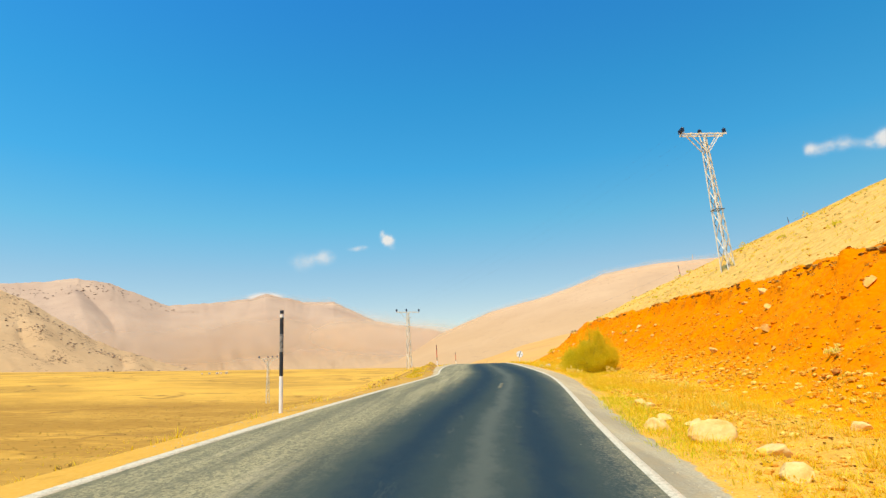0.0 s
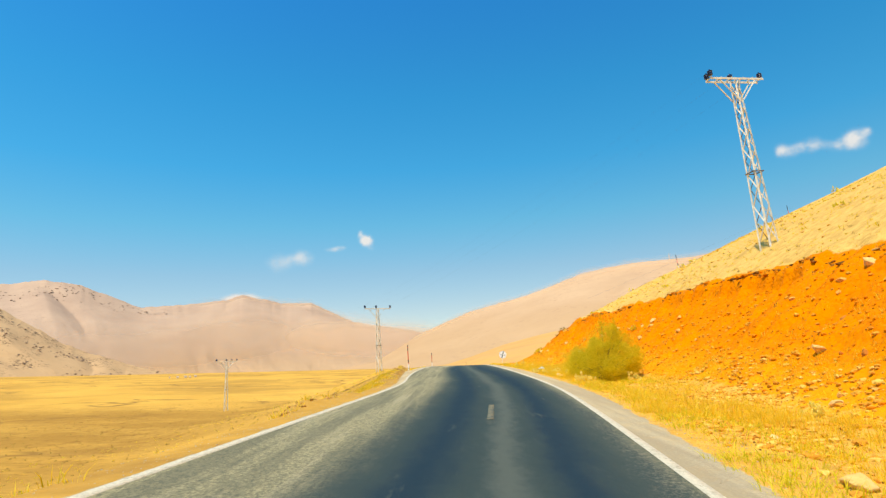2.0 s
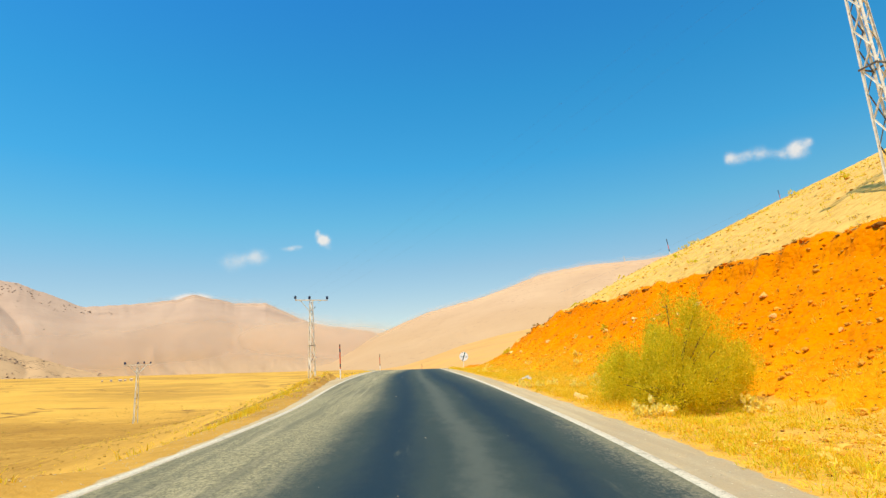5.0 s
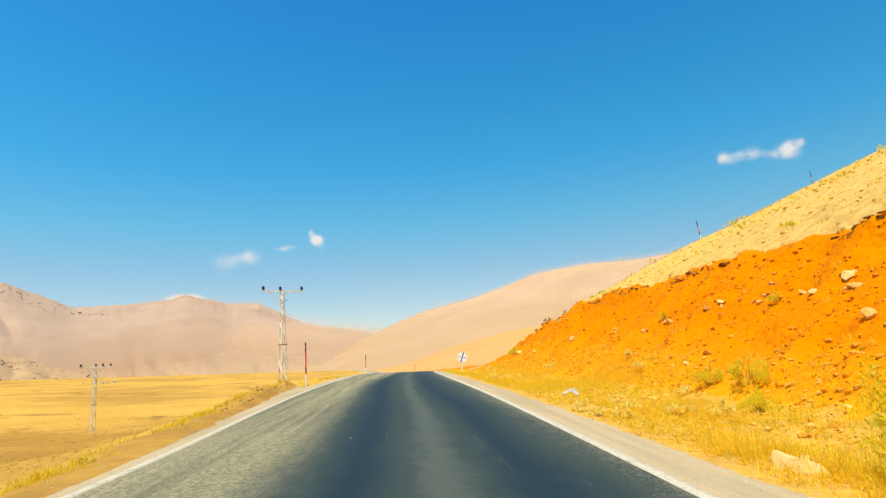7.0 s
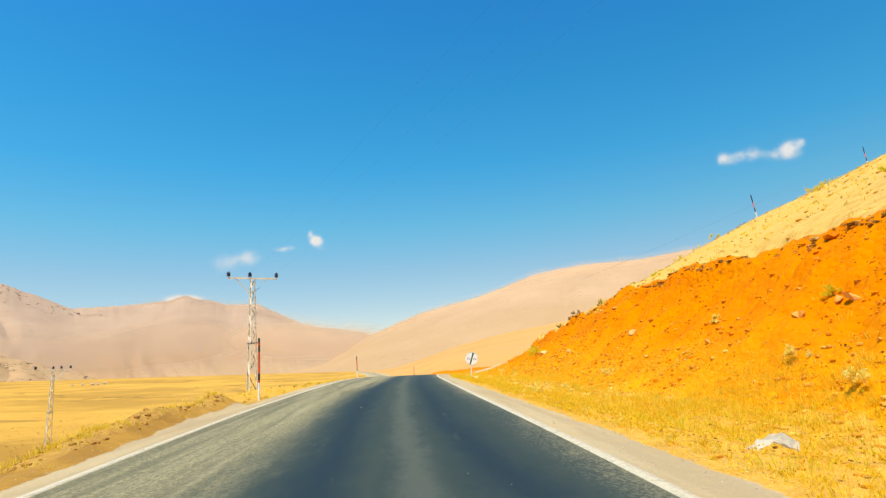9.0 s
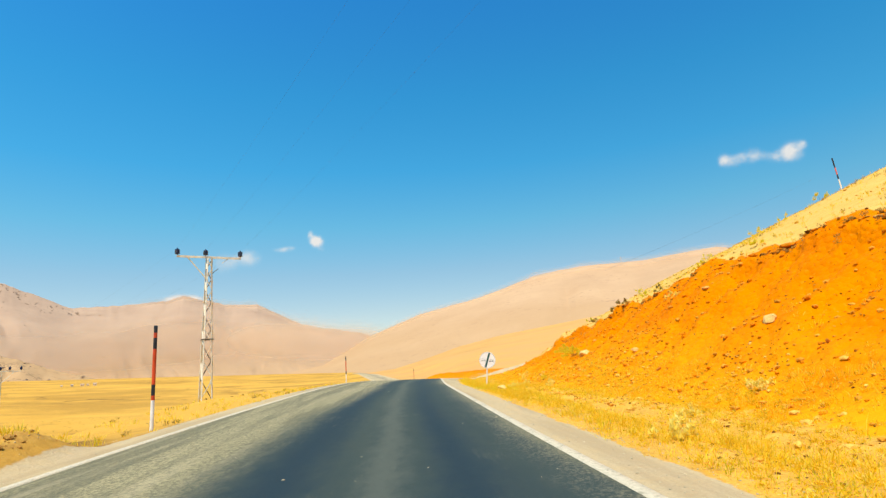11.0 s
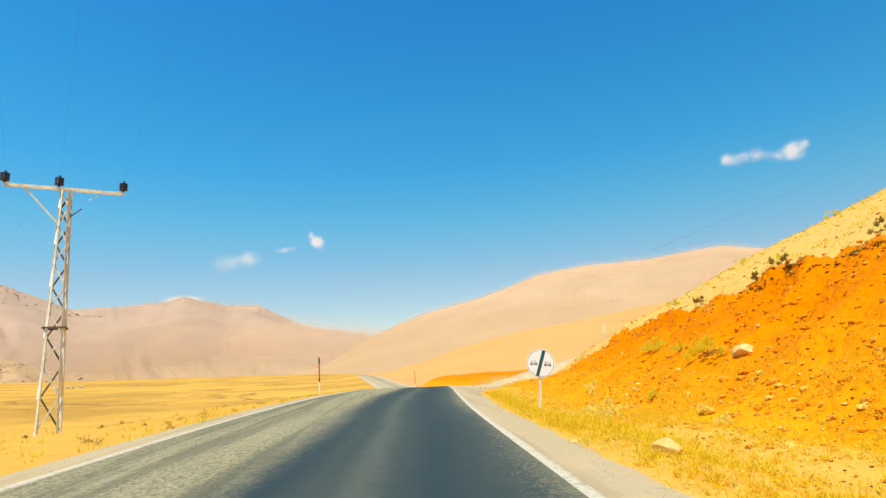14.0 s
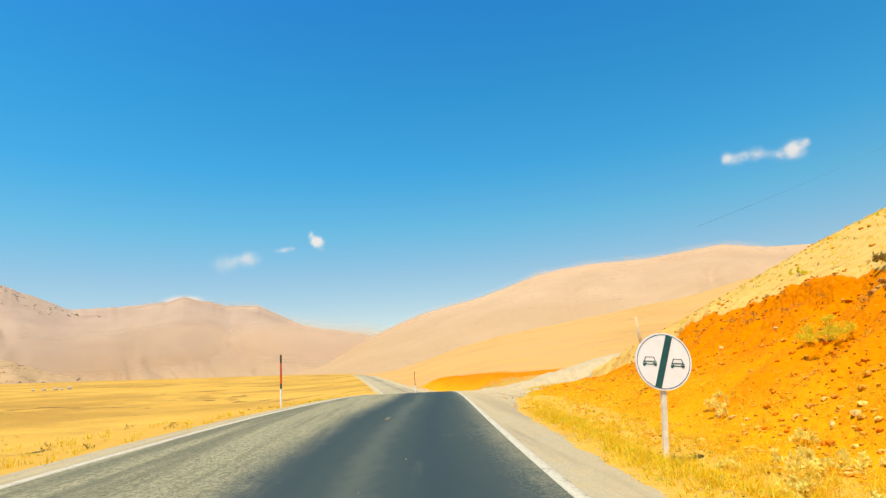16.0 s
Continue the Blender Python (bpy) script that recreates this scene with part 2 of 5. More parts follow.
def line_material():
    k = Nodes("road_paint", 0.75)
    worn = k.noise(17.0, 6, 0.75)
    c = k.ramp(k.noise(26.0, 4, 0.7), (0.3, (0.47, 0.41, 0.28)), (0.7, (0.68, 0.60, 0.43)))
    c = k.mix(k.step(worn, 0.52, 0.66, 0.0, 0.7), c, (0.22, 0.195, 0.13))
    c = k.mix(k.step(k.noise(3.2, 6, 0.8, None, 8.0), 0.54, 0.66, 0.0, 0.6), c, (0.24, 0.21, 0.14))
    k.colour(c)
    k.bump(worn, 0.3, 0.006)
    return k.m


def dash_material():
    k = Nodes("faded_centre_paint", 0.8)
    worn = k.noise(8.0, 6, 0.75)
    k.colour(k.mix(k.step(worn, 0.4, 0.6, 0.1, 0.9), (0.22, 0.19, 0.11), (0.07, 0.085, 0.075)))
    return k.m


def mountain_material(name, a, b, c, scale, dots=0.57):
    k = Nodes(name, 1.0)
    col = k.ramp(k.noise(scale, 8, 0.6), (0.3, a), (0.65, b))
    col = k.mix(k.step(k.noise(scale * 6, 6, 0.7, (1, 1, 2.5)), 0.55, 0.75, 0.0, 0.28), col, c)
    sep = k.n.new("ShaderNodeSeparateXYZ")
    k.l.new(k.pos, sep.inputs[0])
    # sandy tint by height on lower slopes, standing in for distance haze
    haze_z = k.math("ADD", sep.outputs[2], k.math("MULTIPLY", k.math("SUBTRACT", k.noise(scale, 4, 0.6, None, 9.0), 0.5), 160.0))
    col = k.mix(k.step(haze_z, 10.0, 190.0, 0.7, 0.0), col, (0.50, 0.31, 0.15))
    col = k.mix(k.math("MULTIPLY", k.step(k.noise(scale * 14, 5, 0.75), dots, dots + 0.06, 0.0, 0.85), k.step(k.noise(scale * 1.8, 4, 0.6, None, 77.0), 0.47, 0.60)), col, c)
    k.colour(col)
    k.bump(k.math("ADD", k.noise(scale * 3, 8, 0.65), k.math("MULTIPLY", k.noise(scale * 5, 6, 0.6, (1, 1, 0.35), 13.0), 0.7)), 0.32, 9.0)
    return k.m


def blade_material(name, stops):
    k = Nodes(name, 0.85)
    c = k.ramp(k.rand(True), *stops)
    k.colour(c)
    thin, both = k.n.new("ShaderNodeBsdfTranslucent"), k.n.new("ShaderNodeMixShader")
    k.l.new(c, thin.inputs["Color"])
    both.inputs[0].default_value = 0.5
    k.l.new(k.b.outputs[0], both.inputs[1])
    k.l.new(thin.outputs[0], both.inputs[2])
    k.l.new(both.outputs[0], k.n["Material Output"].inputs["Surface"])
    return k.m


def rock_material(name, a, b, c):
    k = Nodes(name, 0.9)
    col = k.ramp(k.noise(7.0, 6, 0.65), (0.3, a), (0.7, b))
    col = k.mix(k.step(k.noise(22.0, 4, 0.7), 0.55, 0.75, 0.0, 0.6), col, c)
    k.colour(k.mix(k.math("MULTIPLY", k.rand(), 0.35), col, c))
    k.bump(k.noise(16.0, 6, 0.7), 0.6, 0.03)
    return k.m


def vapour_material(name, lobes, dense, ragged=0.9, scale=0.011, dust=None):
    """Vapour gathered in soft lobes (x, y, half-width, half-height, weight) across a sheet."""
    k = Nodes(name, 1.0)
    sep = k.n.new("ShaderNodeSeparateXYZ")
    k.l.new(k.n.new("ShaderNodeTexCoord").outputs["Object"], sep.inputs[0])
    total = None
    for cx, cy, rx, ry, w in lobes:
        dx = k.math("MULTIPLY", k.math("SUBTRACT", sep.outputs[0], cx), 1.0 / rx)
        dy = k.math("MULTIPLY", k.math("SUBTRACT", sep.outputs[1], cy), 1.0 / ry)
        fall = k.math("MULTIPLY", k.math("POWER", 2.718, k.math("MULTIPLY", k.math("ADD", k.math("MULTIPLY", dx, dx), k.math("MULTIPLY", dy, dy)), -1.0)), w)
        total = fall if total is None else k.math("ADD", total, fall)
    edge = k.math("MULTIPLY", k.step(k.math("ABSOLUTE", sep.outputs[0]), 0.7, 0.98, 1.0, 0.0), k.step(k.math("ABSOLUTE", sep.outputs[1]), 0.7, 0.98, 1.0, 0.0))
    torn = k.math("ADD", 1.0, k.math("MULTIPLY", k.math("SUBTRACT", k.noise(scale, 4, 0.5), 0.5), 3.6 * ragged))
    k.put(k.b.inputs["Alpha"], k.step(k.math("MULTIPLY", k.math("MULTIPLY", total, torn), edge), 0.06, 1.15, 0.0, dense))
    if dust:
        k.colour(dust)
    else:
        k.colour((0.05, 0.05, 0.05))
        # white emission stands for sunlight scattered through the cloud
        k.b.inputs["Emission Color"].default_value = (0.93, 0.95, 1.0, 1)
        k.b.inputs["Emission Strength"].default_value = 0.8
    return k.m


M_GROUND, M_ROAD, M_LINE, M_DASH = ground_material(), road_material(), line_material(), dash_material()
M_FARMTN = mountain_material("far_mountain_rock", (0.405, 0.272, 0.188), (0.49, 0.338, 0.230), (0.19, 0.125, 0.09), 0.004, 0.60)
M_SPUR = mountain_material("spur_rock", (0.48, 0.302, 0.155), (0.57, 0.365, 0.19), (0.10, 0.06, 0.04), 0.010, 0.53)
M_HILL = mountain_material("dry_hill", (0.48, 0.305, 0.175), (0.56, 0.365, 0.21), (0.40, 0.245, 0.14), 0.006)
M_STRAW = blade_material("dry_straw", ((0.0, (0.84, 0.50, 0.02)), (0.4, (0.93, 0.64, 0.035)), (0.8, (0.96, 0.76, 0.12)), (1.0, (0.86, 0.66, 0.03))))
M_GREENISH = blade_material("yellow_green_grass", ((0.0, (0.58, 0.53, 0.02)), (0.6, (0.76, 0.66, 0.035)), (1.0, (0.90, 0.76, 0.08))))
M_LEAF = blade_material("bush_leaf", ((0.0, (0.54, 0.45, 0.016)), (0.5, (0.78, 0.63, 0.03)), (1.0, (0.92, 0.72, 0.07))))
M_SHRUB = blade_material("shrub_twig", ((0.0, (0.22, 0.13, 0.03)), (0.6, (0.44, 0.30, 0.07)), (1.0, (0.58, 0.44, 0.14))))
M_BARK = plain_mat("bark", (0.20, 0.12, 0.05), 0.9)
M_ROCK = rock_material("tan_rock", (0.70, 0.33, 0.06), (0.84, 0.50, 0.16), (0.56, 0.18, 0.015))
M_PALE = rock_material("pale_rock", (0.72, 0.44, 0.13), (0.84, 0.61, 0.27), (0.66, 0.35, 0.06))
M_CLOD = rock_material("earth_clod", (0.50, 0.16, 0.02), (0.68, 0.27, 0.05), (0.30, 0.09, 0.015))
M_STEEL = plain_mat("galvanised_steel", (0.72, 0.67, 0.55), 0.6, 0.1)
M_DARKSTEEL = plain_mat("weathered_shaded_steel", (0.16, 0.13, 0.10), 0.6, 0.3)
M_INSUL = plain_mat("glazed_insulator", (0.014, 0.030, 0.085), 0.25, 0.0)
M_WIRE = plain_mat("wire", (0.10, 0.13, 0.18), 0.5, 0.5)
M_WHITE = plain_mat("white_paint", (0.80, 0.78, 0.72), 0.5, 0.0, 0.12)
M_BLACK = plain_mat("black_paint", (0.028, 0.034, 0.042), 0.5, 0.0, 0.5, 9)
M_RED = plain_mat("red_paint", (0.62, 0.07, 0.02), 0.5, 0.0, 0.3)
M_GREEN = plain_mat("sign_dark_green", (0.012, 0.085, 0.085), 0.5, 0.0, 0.2)
M_SIGN = plain_mat("sign_white", (0.82, 0.82, 0.80), 0.4, 0.0, 0.05)
M_PAPER = plain_mat("white_sheet", (0.82, 0.78, 0.66), 0.7, 0.0, 0.12, 3)
M_WALL = plain_mat("whitewashed_wall", (0.80, 0.62, 0.42), 0.8)
M_ROOF = plain_mat("farm_roof", (0.60, 0.47, 0.36), 0.8)

# ---- numeric helpers ----
_T = np.random.RandomState(7).rand(256, 256)


def vnoise(x, y, seed=0):
    """Smooth value noise in 0..1 on numpy arrays."""
    x, y = np.asarray(x, float) + seed * 17.3, np.asarray(y, float) - seed * 9.1
    xi, yi = np.floor(x).astype(int), np.floor(y).astype(int)
    fx, fy = x - xi, y - yi
    fx, fy = fx * fx * (3 - 2 * fx), fy * fy * (3 - 2 * fy)
    g = lambda a, b: _T[(a + seed * 31) % 256, (b + seed * 57) % 256]
    return (g(xi, yi) * (1 - fx) + g(xi + 1, yi) * fx) * (1 - fy) + (g(xi, yi + 1) * (1 - fx) + g(xi + 1, yi + 1) * fx) * fy


def fbm(x, y, octaves=4, seed=0):
    v, a, s = 0.0, 0.5, 1.0
    for o in range(octaves):
        v = v + a * (vnoise(np.asarray(x) * s, np.asarray(y) * s, seed + o) - 0.5)
        a, s = a * 0.5, s * 2.03
    return v


def sstep(lo, hi, v):
    t = np.clip((np.asarray(v, float) - lo) / (hi - lo), 0, 1)
    return t * t * (3 - 2 * t)


# ---- the road's course: y, left edge x, right edge x, left edge z, right edge z ----
COURSE = np.array([
    (-160, -19.0, -12.6, -3.50, -3.85), (-110, -9.6, -4.1, -2.20, -2.55), (-75, -6.30, -0.45, -1.12, -1.43), (-65, -5.75, 0.06, -0.74, -1.13),
    (-55, -5.00, 1.05, -0.47, -0.80), (-45, -4.46, 1.88, -0.29, -0.46), (-35, -4.36, 1.95, -0.16, -0.13), (-25, -4.95, 1.88, 0.10, 0.20),
    (-15, -5.08, 1.64, 0.43, 0.49), (-5, -4.83, 1.71, 0.70, 0.66), (5, -4.68, 1.87, 0.90, 0.75), (15, -4.26, 2.34, 1.00, 0.80),
    (25, -3.45, 2.90, 0.98, 0.81), (35, -2.75, 3.40, 0.85, 0.70), (45, -2.35, 3.70, 0.55, 0.42), (60, -2.2, 3.9, -0.05, -0.15),
    (80, -2.7, 3.5, -0.80, -0.90), (100, -3.9, 2.5, -1.10, -1.15), (140, -7.2, -0.8, -0.90, -0.95), (200, -13.0, -6.4, 0.0, -0.05), (300, -24.0, -17.0, 2.0, 1.95),
    (420, -40.0, -33.0, 3.6, 3.6)])
_yd = np.arange(-160, 420.1, 0.5)
_ker = np.exp(-0.5 * (np.arange(-16, 17) * 0.5 / 3.5) ** 2)
_ker /= _ker.sum()


def _smooth(col):
    v = np.interp(_yd, COURSE[:, 0], COURSE[:, col])
    p = np.concatenate([2 * v[0] - v[16:0:-1], v, 2 * v[-1] - v[-2:-18:-1]])
    return np.convolve(p, _ker, "valid")


_xl, _xr, _zl, _zr = (_smooth(c) for c in (1, 2, 3, 4))
XL, XR, ZL, ZR = (lambda y, t=t: np.interp(y, _yd, t) for t in (_xl, _xr, _zl, _zr))

# cross profile of the right-hand side: ditch, cut slope, edge of the turf
CUT_U = [0.0, 1.2, 2.0, 3.8, 4.8, 6.5, 8.2, 9.45, 9.8, 10.3, 10.9]
CUT_Z = [0.0, -0.06, -0.32, -0.36, 0.0, 1.05, 2.20, 3.22, 3.98, 4.22, 4.40]
CUT_SOFT = [0.0, -0.06, -0.32, -0.36, 0.0, 1.05, 2.25, 3.38, 3.66, 4.05, 4.40]
DROP_Y = [-2, 5, 12, 19.5, 24, 29.5, 37, 43, 60, 100, 200, 400]
DROP_Z = [0, 0.4, 0.95, 1.1, 1.4, 1.95, 3.0, 4.1, 7.0, 13.0, 24.0, 35.0]
FLANK_AZ = [-12, -6, -1, 1.2, 5.7, 10.3, 15.8, 21, 26, 31, 36, 45, 90]
FLANK_EL = [0.1, 0.25, 0.45, 1.0, 2.3, 3.2, 3.95, 4.7, 5.2, 6.1, 6.8, 7.5, 8.0]


def edge_wobble(u, y):
    """How far the cut slope swings in and out along the road."""
    return (fbm(y * 0.16, u * 0.05, 3, 5) * 1.3 + fbm(y * 0.9, u * 0.2, 3, 15) * 0.7 + fbm(y * 1.9, u * 0.5, 2, 37) * 0.5) * sstep(4.0, 8.0, u) * (1 - sstep(40, 80, u))


def right_height(u, y, rough=True):
    """Ground height at u metres beyond the road's right edge, with its zone masks."""
    x = XR(y) + u
    r, az = np.hypot(x, y), np.degrees(np.arctan2(x, y))
    wob = edge_wobble(u, y)
    uu = np.maximum(u + wob, 0)
    crisp = sstep(0.42, 0.62, 0.5 + 1.6 * fbm(y * 0.33, 0.3 * u, 3, 33))
    prof = np.interp(uu, CUT_U, CUT_Z) * crisp + np.interp(uu, CUT_U, CUT_SOFT) * (1 - crisp)
    up = np.clip(u - 10.9, 0, None)
    steep = np.interp(y, [-60, -34, -10, 5, 25], [0.60, 0.57, 0.44, 0.45, 0.46])
    prof = prof + np.where(up < 8, steep * up, steep * 8 + (0.41 - 0.27 * sstep(42, 105, y)) * np.minimum(up - 8, 130) + 0.08 * np.clip(up - 138, 0, 200))
    drop = np.interp(y, DROP_Y, DROP_Z)
    prof = np.where(u > 4.0, prof - drop * sstep(4.0, 9.5, u), prof)
    floor = np.interp(u, [0, 1.7, 2.4, 4, 12, 60], [0, -0.08, -0.24, -0.25, -0.1, -1.0])
    dip = 0.30 * np.exp(-((y - 8.5) / 4.5) ** 2) * sstep(1.2, 2.2, u) * (1 - sstep(4.5, 7.0, u))
    base = np.maximum(prof, floor) - dip
    # a second low cut where the road bends away
    b2 = 2.1 * sstep(3.0, 8.5, u) * sstep(55, 75, y) * (1 - sstep(120, 170, y))
    z = ZR(y) + np.maximum(base, np.where(u > 3.0, b2 - 0.2, floor) - dip)
    # a pale dirt ramp that climbs away from the road behind the bank's end
    ramp = sstep(34, 44, y) * (1 - sstep(50, 66, y))
    z = np.maximum(z, ZR(y) + np.interp(u, [2.5, 4.2, 7.2, 9.8, 12.9, 20, 40], [-0.3, -0.15, 0.6, 1.15, 1.95, 3.0, 3.5]) - 6.0 * (1 - ramp))
    flank = -1.6 + (3.5 + 420 * np.tan(np.radians(np.interp(az, FLANK_AZ, FLANK_EL)))) * np.clip((r - 70) / 350, 0, 1) ** 1.25
    flank = flank + np.clip(r - 420, 0, 4000) * 0.004
    wf = sstep(2.0, 26.0, u) * sstep(50, 95, y)
    z = np.where(y > 40, z * (1 - wf) + np.maximum(z, flank) * wf, z)
    if rough:
        near = (1 - sstep(60, 160, r + 0 * u)) if np.ndim(r) else 1.0
        cut = sstep(4.2, 6.0, u) * (1 - sstep(10.2, 12.0, u))
        z = z + fbm(x * 0.9, y * 0.9, 5, 2) * (0.10 + 0.42 * cut) * sstep(1.6, 4.5, u)
        z = z + fbm(x * 2.6, y * 2.6, 3, 27) * 0.13 * sstep(1.3, 2.0, u) * (1 - sstep(5.0, 7.0, u))
        z = z + fbm(x * 0.18, y * 0.18, 4, 8) * 0.5 * sstep(9.0, 16.0, u)
        z = z - 0.34 * cut * np.clip(fbm(x * 2.3, y * 2.3, 3, 12), 0, 1) + 0.16 * cut * fbm(x * 4.6, y * 4.1, 2, 19)
        z = z + fbm(x * 0.02, y * 0.02, 4, 3) * 4.0 * sstep(60, 200, u)
    return z


def plain_height(x, y):
    r, az = np.hypot(x, y), np.abs(np.degrees(np.arctan2(x, np.maximum(y, 1.0))))
    el = 0.30 + 0.030 * np.minimum(az, 45)
    z = 0.5 + r * np.tan(np.radians(el)) - 8.5 * np.exp(-r / 260.0)
    return z + fbm(x * 0.012, y * 0.012, 4, 6) * (2.2 * sstep(20, 120, r)) * (1 - sstep(400, 1200, r))


def left_height(d, y, rough=True):
    """Ground height at d metres beyond the road's left edge."""
    x = XL(y) - d
    d0 = np.interp(y, [-75, -45, -20, 5, 40], [0.9, 0.9, 2.2, 6.0, 3.0])
    d1 = np.interp(y, [-75, -45, -20, 5, 40, 80], [20, 20, 24, 40, 45, 40])
    s = np.clip((d - d0) / (d1 - d0), 0, 1)
    s = s * (2 - s) * 0.6 + 0.4 * s * s * (3 - 2 * s)
    shoulder = ZL(y) - np.interp(d, [0, 0.8, 1.3, 4, 8], [0, 0.03, 0.12, 0.24, 0.30])
    z = shoulder * (1 - s) + plain_height(x, y) * s
    lump = 0.30 * sstep(-33, -30, y) * (1 - sstep(-25, -22, y)) + 1.0 * sstep(-24.5, -21, y) * (1 - sstep(-14.5, -12.8, y)) + 0.55 * sstep(-51, -49, y) * (1 - sstep(-45, -43, y))
    mound = lump * np.exp(-((d - 1.25 - 0.5 * fbm(y * 0.3, 0 * y, 2, 4)) / 0.62) ** 2) * (0.42 + 0.7 * fbm(y * 0.55, d * 0.5, 3, 9))
    z = z + np.maximum(mound, 0)
    if rough:
        z = z + fbm(x * 0.8, y * 0.8, 4, 1) * 0.22 * sstep(0.9, 3.0, d)
    return z


def far_ease(y):
    return np.clip(y, -159, 419)


def ground_z(x, y):
    """Height of the ground at one place beside the road."""
    y = float(y)
    yc = far_ease(y)
    if x > XR(yc):
        return float(right_height(np.array([x - XR(yc)]), np.array([y]))[0])
    if x < XL(yc):
        return float(left_height(np.array([XL(yc) - x]), np.array([y]))[0])
    return float(ZL(yc) + (ZR(yc) - ZL(yc)) * (x - XL(yc)) / (XR(yc) - XL(yc)))


def link_mesh(name, verts, faces, mat=None, smooth=False):
    me = bpy.data.meshes.new(name)
    me.from_pydata([tuple(v) for v in verts], [], faces)
    if mat:
        me.materials.append(mat)
    if smooth:
        me.shade_smooth()
    me.update()
    return me


def grid_faces(rows, cols):
    i = np.arange(rows - 1)[:, None] * cols + np.arange(cols - 1)[None, :]
    return np.stack([i, i + 1, i + 1 + cols, i + cols], -1).reshape(-1, 4).tolist()


def geometric(a, b, first, growth):
    out, s = [], first
    v = a
    while v < b:
        v += s
        s *= growth
        out.append(v)
    return out


# ---- the ground: one sheet to the horizon ----
def build_ground():
    rights = list(np.arange(0, 4.2, 0.21)) + list(np.arange(4.2, 11.4, 0.11)) + list(np.arange(11.4, 32, 0.8)) + geometric(32, 4600, 1.6, 1.16)
    lefts = list(np.arange(0, 3.2, 0.2)) + list(np.arange(3.2, 12, 0.6)) + list(np.arange(12, 60, 2.0)) + geometric(60, 4600, 3.0, 1.16)
    ys = [-v for v in reversed(geometric(90, 4200, 4, 1.35))] + list(np.arange(-90, -78, 2.0)) + list(np.arange(-76, 44, 0.20)) + [44.5, 45.2] + list(np.arange(46, 170, 2.0)) + geometric(170, 4600, 3.0, 1.13)
    lefts, rights, ys = np.array(lefts), np.array(rights), np.array(ys)
    nl, nr, ny = len(lefts), len(rights), len(ys)
    Y = ys[:, None]
    yc = far_ease(Y)
    zl = left_height(lefts[None, ::-1] + 0 * Y, Y + 0 * lefts[None], True)
    xl = XL(yc) - lefts[None, ::-1]
    zr_ = right_height(rights[None, :] + 0 * Y, Y + 0 * rights[None], True)
    xr = XR(yc) + rights[None, :]
    mids = np.linspace(0, 1, 7)[1:-1][None, :]
    xm = XL(yc) + (XR(yc) - XL(yc)) * mids
    zm = ZL(yc) + (ZR(yc) - ZL(yc)) * mids - 0.09
    zl[:, -1:] -= 0.012
    zr_[:, :1] -= 0.012
    X, Z = np.concatenate([xl, xm, xr], 1), np.concatenate([zl, zm, zr_], 1)
    n = X.shape[1]
    V = np.stack([X, np.broadcast_to(Y, X.shape), Z], -1).reshape(-1, 3)
    me = link_mesh("ground", V, grid_faces(ny, n), M_GROUND, True)
    U = np.concatenate([0 * xl, 0 * xm, rights[None, :] + 0 * Y], 1)
    D = np.concatenate([lefts[None, ::-1] + 0 * Y, 0 * xm, 0 * xr], 1)
    YY = np.broadcast_to(Y, X.shape)
    drop = np.interp(YY, DROP_Y, DROP_Z)
    top = 10.2 - 0.55 * np.minimum(drop, 4) - edge_wobble(np.minimum(U, 12.0), YY) * 0.9 - 0.1
    e0 = np.interp(YY, [-75, -58, -45, -30, -5, 10], [2.6, 2.8, 3.4, 3.3, 2.7, 2.3])
    earth = sstep(e0, e0 + 2.6, U) * (1 - sstep(top + 0.1, top + 0.65, U)) * (1 - sstep(34, 44, YY))
    earth = np.maximum(earth, 0.9 * sstep(2.5, 4, U) * (1 - sstep(14, 30, U)) * sstep(58, 75, YY) * (1 - sstep(120, 150, YY)))
    wide = np.interp(YY, [-80, -64, -56, -48, 6, 15, 24, 32, 38, 43, 52, 62, 72], [0.4, 0.45, 0.58, 0.68, 0.68, 0.9, 2.0, 4.2, 8.5, 14.0, 15.0, 6.0, 2.0])
    wl_ = np.interp(YY, [-80, -45, -25, -8, 5, 40], [0.0, 0.05, 0.4, 0.7, 0.9, 0.9])
    side = np.concatenate([-1 + 0 * xl, 0 * xm, 1 + 0 * xr], 1)
    grav = (side >= 0) * (U < 40) * (1 - sstep(wide - 0.25, wide + 0.3, U)) * (YY < 300)
    grav = np.maximum(grav, (side <= 0) * (1 - sstep(wl_ - 0.15, wl_ + 0.25, D)) * (YY < 300))
    lump = sstep(-26, -22, YY) * (1 - sstep(-14.3, -12.6, YY)) + sstep(-51, -49, YY) * (1 - sstep(-45, -43, YY))
    turf = (side > 0) * sstep(top - 0.5, top + 0.3, U) * (1 - sstep(60, 140, U)) * (1 - sstep(40, 70, YY))
    verge_ = (side > 0) * sstep(0.1, 0.5, U) * (1 - sstep(7.5, 9.0, U)) * (YY < 60)
    dusty = (side > 0) * (1 - sstep(e0 + 0.5, e0 + np.interp(YY, [-30, 0], [3.8, 6.2]), U))
    flank_ = (side > 0) * sstep(60, 110, np.hypot(X, YY)) * (YY > 0)
    soil = lump * sstep(0.75, 1.05, D) * (1 - sstep(1.7, 2.6, D))
